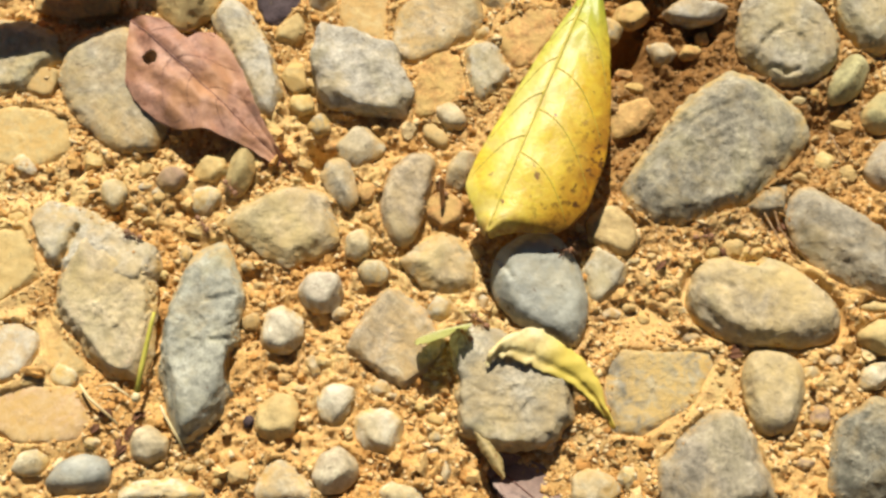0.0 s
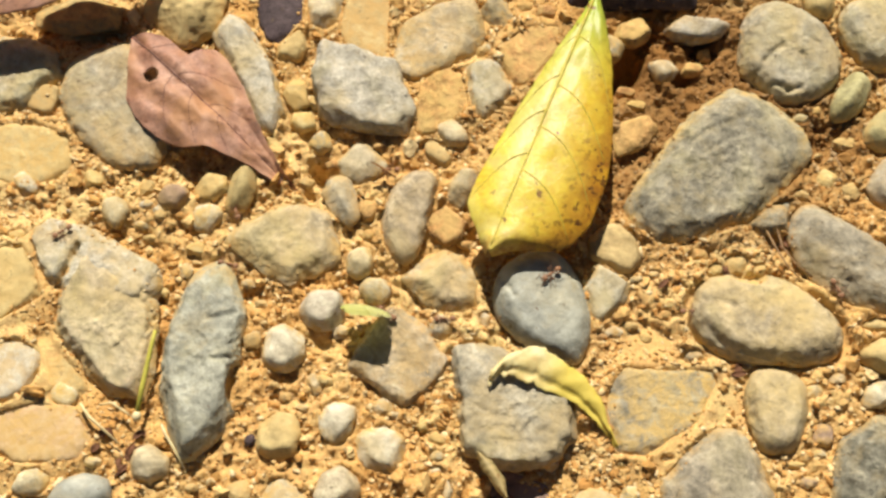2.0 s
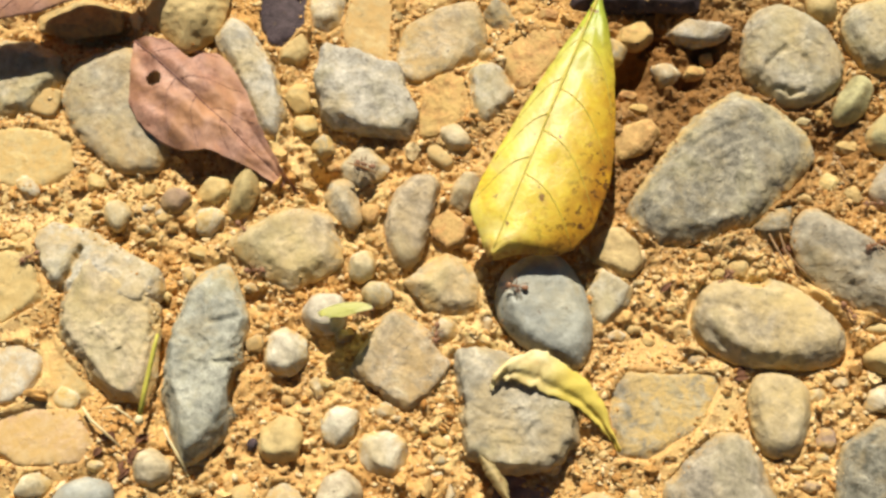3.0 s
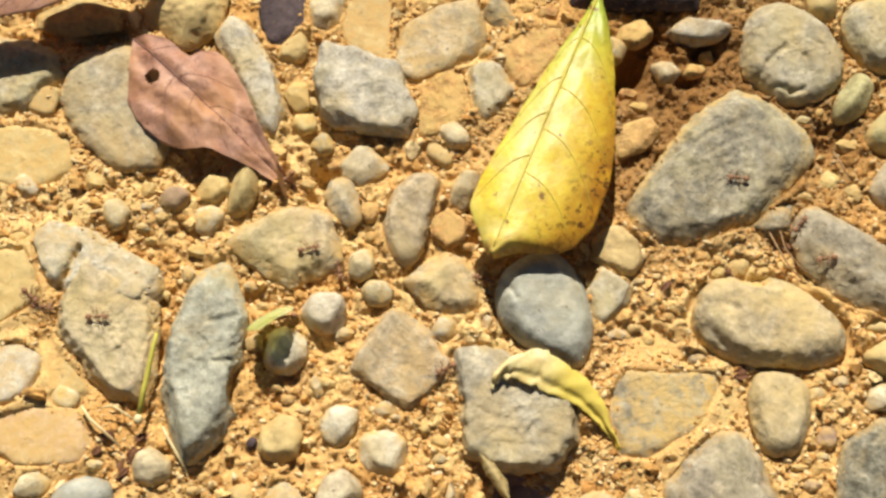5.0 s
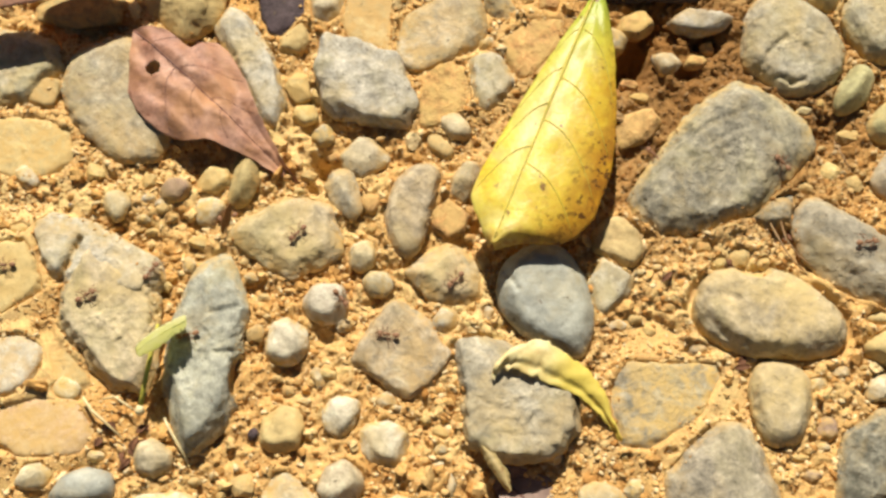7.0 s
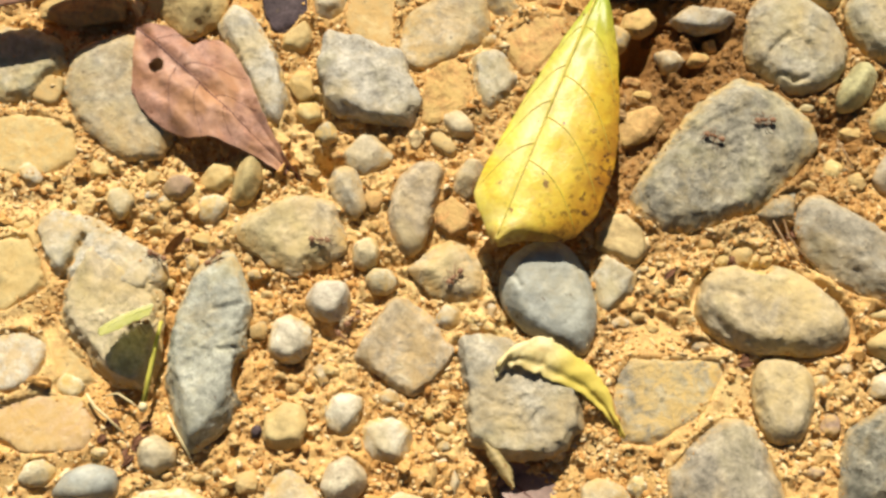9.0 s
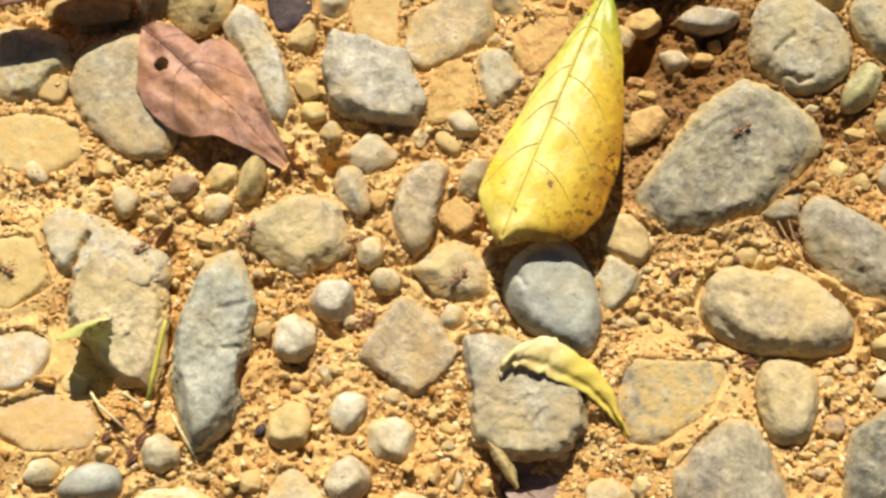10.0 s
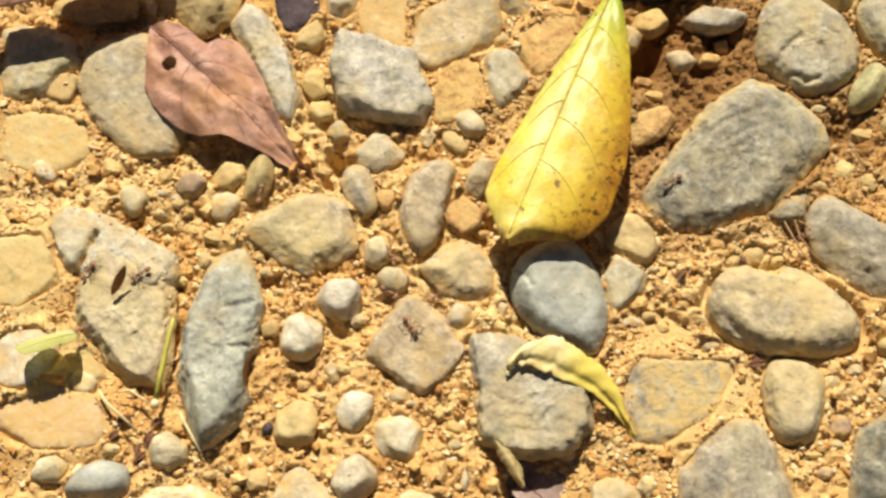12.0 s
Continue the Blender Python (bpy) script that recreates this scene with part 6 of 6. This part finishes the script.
    tread(ANTS[6], [
        (0, 34.0, -3.0, -0.0, -172), (1.2, 31.6, -3.3, -0.1, -137), (1.6, 28.3, -8.1, 6.5, -127), (2, 26.4, -9.8, 7.0, -144),
        (2.4, 24.0, -11.3, 7.0, -164), (2.8, 19.3, -11.9, 7.2, -173), (3.2, 16.3, -12.2, 6.2, -203), (4.8, 10.5, -8.5, 0.3, -206),
        (5.6, 7.6, -8.2, 0.5, -167), (6.3, 4.7, -9.4, 2.2, -150), (6.6, 3.0, -10.6, 2.3, -135), (7.2, 2.6, -11.6, 2.4, -135),
        (8.8, 1.8, -11.5, 2.4, -135), (9.6, 1.7, -11.3, 2.4, -135), (10.4, 0.9, -12.3, 2.4, -144), (10.8, -1.4, -13.6, 2.0, -159),
        (11.2, -2.6, -13.8, 1.4, -152), (12, -5.5, -15.5, -1.5, -144),
    ])
    tread(ANTS[7], [
        (0, 9.9, -24.7, 1.9, 142), (1.6, 2.9, -19.2, 0.5, 156), (2.4, -0.8, -19.8, 1.7, 219), (3.2, -1.8, -23.0, 0.6, 275),
        (4, 0.0, -29.0, 1.7, 287), (4.8, 0.7, -31.1, 1.2, 226), (5.6, -1.5, -30.4, 1.6, 156), (6, -4.1, -28.7, 1.9, 148),
        (6.4, -7.3, -26.6, 2.0, 159), (6.8, -11.4, -25.7, 2.1, 167), (7.2, -15.3, -24.9, 2.3, 178), (8, -19.9, -25.7, 1.1, 186),
        (8.8, -25.2, -25.8, -1.7, 154), (9.6, -23.0, -24.0, -1.4, 79), (10.4, -19.4, -20.4, -1.9, 24), (11.2, -14.9, -20.6, 2.5, -8),
        (11.6, -13.4, -21.6, 2.4, -46), (12, -11.6, -24.0, 2.2, -53),
    ])
    tread(ANTS[8], [
        (0, -59.1, 1.1, -0.5, -51), (0.8, -56.2, -2.3, -0.9, -49), (1.2, -55.8, -2.4, -1.0, -49), (1.6, -54.6, -3.7, -0.6, -28),
        (2.4, -50.4, -5.0, -1.5, -12), (3.2, -45.2, -5.6, 0.4, 7), (4, -39.4, -4.0, 3.2, 22), (4.8, -34.6, -1.5, 3.3, 21),
        (5.1, -32.3, -1.4, 3.3, 9), (5.4, -30.8, -0.8, 3.3, 22), (5.7, -29.6, -0.2, 3.3, 22), (6, -30.9, 0.4, 3.3, 97),
        (6.3, -33.5, 1.5, 3.2, 172), (6.6, -34.8, 0.5, 3.2, 208), (6.9, -36.0, 0.2, 3.3, 208), (7.2, -35.5, 0.5, 3.3, 283),
        (8, -33.6, -1.1, 3.3, 319), (8.8, -32.0, -2.5, 3.4, 346), (9.2, -30.1, -2.0, 3.2, 361), (9.6, -26.9, -2.3, 1.4, 370),
        (10, -24.2, -1.0, -0.5, 374), (10.4, -21.6, -1.1, 1.3, 355), (10.8, -19.7, -1.5, 2.1, 328), (11.2, -18.6, -3.0, 2.3, 305),
        (12, -17.0, -5.3, 0.6, 305),
    ])
    tread(ANTS[9], [
        (0, -52.4, 10.0, 1.4, -49), (2, -51.5, 9.1, 0.4, -67), (2.8, -50.9, 7.1, -1.5, -63), (3.2, -48.2, 3.1, 2.8, -27),
        (4, -36.0, -0.8, 3.3, -17), (4.8, -25.1, -3.9, -0.3, -32), (5.1, -26.6, -6.6, -1.1, -107), (5.4, -29.6, -10.8, -0.3, -143),
        (5.7, -30.3, -9.4, -0.9, -143), (6, -29.9, -9.4, -1.3, -68), (6.3, -27.8, -12.6, 2.9, -59), (6.6, -27.1, -13.7, 3.2, -51),
        (6.9, -25.5, -15.4, 3.1, -50), (7.2, -24.0, -17.4, -0.1, -54), (8, -22.5, -19.3, -1.8, -60), (8.8, -21.9, -21.0, -1.1, -133),
        (9.2, -24.1, -21.3, -0.1, -133), (9.6, -22.0, -21.7, -1.1, -58), (10, -21.2, -20.0, -2.1, 17), (10.4, -21.2, -18.2, -2.2, 86),
        (10.8, -20.9, -15.0, -1.9, 75), (11.4, -19.5, -12.9, -0.8, 9), (12, -16.8, -14.8, -0.8, -35),
    ])
    tread(ANTS[10], [
        (0, -75.5, -2.6, 2.0, 158), (0.4, -78.7, -1.2, 1.9, 155), (0.8, -82.7, 1.1, 1.6, 158), (1.2, -86.4, 2.5, 1.7, 162),
        (1.6, -90.7, 3.7, 1.6, 175), (2, -93.8, 2.9, 1.8, 217), (2.4, -96.6, -0.7, 2.5, 215), (2.8, -100.4, -2.1, 1.5, 200),
        (3.2, -102.8, -3.7, 2.2, 230), (4, -104.4, -7.1, 2.0, 274), (4.8, -102.4, -11.6, 2.0, 309), (5.2, -99.0, -13.5, 0.6, 335),
        (5.7, -99.7, -12.9, 1.6, 410), (6, -101.9, -8.6, 2.0, 474), (6.3, -102.2, -7.1, 2.1, 515), (6.6, -104.5, -6.9, 2.1, 547),
        (7, -107.3, -7.5, 1.8, 543), (7.6, -114.4, -7.6, 1.3, 538), (9.2, -115.5, -8.2, 1.2, 613), (10, -109.3, -9.1, 1.7, 688),
        (10.4, -106.5, -11.6, 1.7, 684), (10.8, -101.4, -14.8, 1.6, 704), (11.2, -96.5, -14.5, -1.3, 718), (11.6, -92.0, -15.0, 3.7, 745),
        (12, -89.9, -11.3, 4.2, 780),
    ])
    tread(ANTS[11], [
        (0, -119.6, -28.6, 0.5, 54), (2.4, -114.4, -21.8, -0.6, 31), (3.2, -105.6, -20.0, -0.4, 6), (4, -96.2, -18.3, -2.6, 1),
        (4.8, -85.5, -19.5, 4.0, 1), (5.1, -81.6, -19.0, 3.8, 0), (5.4, -79.0, -19.2, 3.2, 2), (5.7, -77.5, -18.5, 3.1, 30),
        (6, -77.0, -18.0, 3.1, 70), (6.3, -76.6, -16.2, 3.2, 72), (6.6, -75.1, -13.7, 3.5, 54), (6.9, -72.2, -10.5, 3.0, 51),
        (7.2, -70.0, -7.2, 1.8, 61), (8, -69.7, -5.2, -0.9, 61), (8.8, -70.2, -5.6, 0.9, 136), (9.2, -72.2, -5.8, 2.4, 161),
        (9.6, -73.6, -4.6, 2.4, 142), (10, -75.5, -3.5, 2.2, 217), (10.3, -76.2, -6.2, 2.8, 267), (10.6, -76.0, -12.9, 3.6, 270),
        (10.8, -76.1, -17.8, 3.2, 240), (11.2, -80.7, -21.0, 3.7, 211), (11.6, -85.4, -23.6, 3.9, 203), (12, -90.0, -25.2, 1.8, 198),
    ])
    tread(ANTS[12], [
        (0, -124.3, -17.0, -0.0, 55), (2, -120.5, -10.9, -1.4, 16), (3.6, -113.7, -13.3, 1.1, -13), (4.8, -100.3, -15.5, 0.2, -8),
        (5.4, -93.7, -15.4, 0.8, -14), (5.7, -93.4, -16.4, 0.7, -54), (6, -91.6, -18.1, 4.3, -20), (6.3, -90.0, -18.0, 4.4, -7),
        (6.6, -88.7, -18.3, 4.3, 23), (6.9, -86.7, -16.6, 4.1, 37), (7.2, -84.5, -15.1, 3.8, 19), (8, -70.5, -10.9, 1.9, 14),
        (8.8, -57.8, -8.6, 1.9, 32), (9.2, -57.2, -2.7, -1.2, 52), (10, -50.3, 0.7, 1.6, 57), (11, -50.1, 8.2, -1.5, 86),
        (12, -49.8, 10.5, 0.8, 83),
    ])
    tread(ANTS[13], [
        (0, 6.0, -28.5, 4.4, 138), (0.4, 3.9, -26.8, 3.5, 149), (0.8, 0.6, -24.7, 0.4, 153), (1.2, -4.5, -21.9, 1.6, 159),
        (1.6, -10.0, -20.3, 2.3, 159), (2, -13.0, -18.3, 2.5, 144), (2.4, -16.4, -15.4, -2.0, 155), (2.8, -18.8, -15.4, -1.8, 179),
        (3.2, -20.3, -15.3, -1.9, 193), (4, -27.9, -17.7, 3.3, 185), (4.8, -37.0, -17.4, -0.1, 186), (5.4, -40.7, -19.2, -0.5, 200),
        (5.7, -43.8, -19.6, -0.2, 192), (6, -46.0, -20.1, -0.4, 206), (6.3, -48.4, -22.1, 1.9, 210), (6.6, -50.3, -22.8, 3.6, 196),
        (6.9, -57.9, -24.6, 4.5, 197), (7.2, -65.1, -27.7, 4.8, 171), (8, -69.2, -23.1, 0.8, 147), (8.8, -71.6, -23.3, 2.8, 182),
        (9.2, -77.3, -23.0, 3.4, 180), (9.6, -84.9, -23.4, 3.9, 185), (10, -85.8, -23.9, 3.9, 193), (10.4, -88.5, -24.5, 3.9, 182),
        (10.8, -90.6, -24.3, 1.8, 167), (11.2, -94.0, -23.3, -1.3, 189), (11.6, -94.7, -25.0, -1.2, 237), (12, -96.3, -27.0, -1.1, 230),
    ])
    carry_disc(cut_leaf, [
        (0, 0.9, -28.5, 0.8, 18, 5, 80), (0.4, -1.0, -27.7, 2.3, 6, 4, 75), (0.8, -3.4, -26.8, 2.4, 0, 1, 50), (1.2, -8.6, -23.9, 2.7, -8, 0, 35),
        (1.6, -14.0, -21.7, 3, -14, 2, 30), (2, -17.8, -18.1, -0.5, -8, 7, 5), (2.4, -20.8, -16.4, -0.5, 4, 11, 10), (2.8, -22.8, -16.5, -0.5, 10, 9, 15),
        (3.2, -24.4, -18.1, 1.6, 14, 4, 25), (4, -32.7, -18.6, 1.7, 22, 6, 20), (4.8, -41.1, -18.4, -0.5, 30, 10, 10), (5.4, -44.4, -21.2, -0.5, 28, 9, 30),
        (5.7, -48.0, -21.1, 0.4, 24, 5, 55), (6, -49.2, -22.4, 2.6, 26, 0, 75), (6.3, -52.2, -24.4, 4.6, 10, -5, 80), (6.6, -54.8, -24.1, 4.6, 15, -4, 80),
        (6.9, -62.3, -26.1, 5.1, 27, -2, 80), (7.2, -69.9, -28.9, 2.1, 55, 6, 75), (8, -70.6, -26.2, 3.5, 40, 4, 75), (8.8, -73.6, -24.4, 4, 27, 4, 78),
        (9, -75.6, -23.6, 4.3, 30, 8, 75), (9.2, -79.8, -23.9, 4.3, 28, 15, 60), (9.6, -85.4, -24.9, 3.2, 26, 19, 30), (10, -87.4, -24.9, 1.2, 29, 13, 20),
        (10.4, -90.6, -24.1, -0.6, 27, 10, 20), (10.8, -93.2, -23.9, -0.6, 23, 8, 50), (11.2, -96.6, -24.6, -0.5, 25, 7, 80), (11.6, -96.9, -26.7, -0.5, 23, 5, 85),
        (12, -97.3, -29.4, 1.2, 20, 3, 85),
    ], 0.7)
    carry(flake, [
        (0, 0.6, 8.0, 1.1, 95, 0), (0.8, -2.4, 13.2, 2.6, 110, 0), (1.6, -10.5, 18.0, 0.8, 140, 0), (2.4, -17.2, 19.6, 2.2, 165, 0),
        (3.2, -21.9, 20.4, 2.6, 170, 0), (4, -32.0, 21.7, -0.5, 170, 0), (4.8, -40.0, 17.0, -0.3, 120, 0), (5.4, -40.9, 16.2, -0.5, 100, 0),
        (6, -41.9, 14.1, -0.5, 95, 0), (6.3, -44.2, 11.3, -0.5, 80, 0), (6.6, -48.5, 4.8, 2, 70, 0), (7.2, -55.8, 4.3, -0.5, 75, 0),
        (8, -59.7, -0.0, 0.6, 60, 0), (8.8, -64.7, -1.2, -0.5, 40, 0), (9.2, -68.9, -2.9, -0.5, 55, 0), (9.6, -71.1, -0.3, -0.5, 85, 0),
        (10, -70.8, -0.7, -0.5, 50, 0), (10.4, -70.3, -2.3, -0.5, 45, 0), (10.8, -70.3, -5.1, 0.9, 42, 0), (11.2, -71.7, -7.2, 3.4, 45, 0),
        (11.6, -74.7, -10.4, 4.1, 40, 0), (12, -81.6, -14.3, 4.3, 62, 0),
    ], 2.6, pose(0, 0, 0, 60, -25, 0) @ pose(-0.004, 0, 0))


motions()
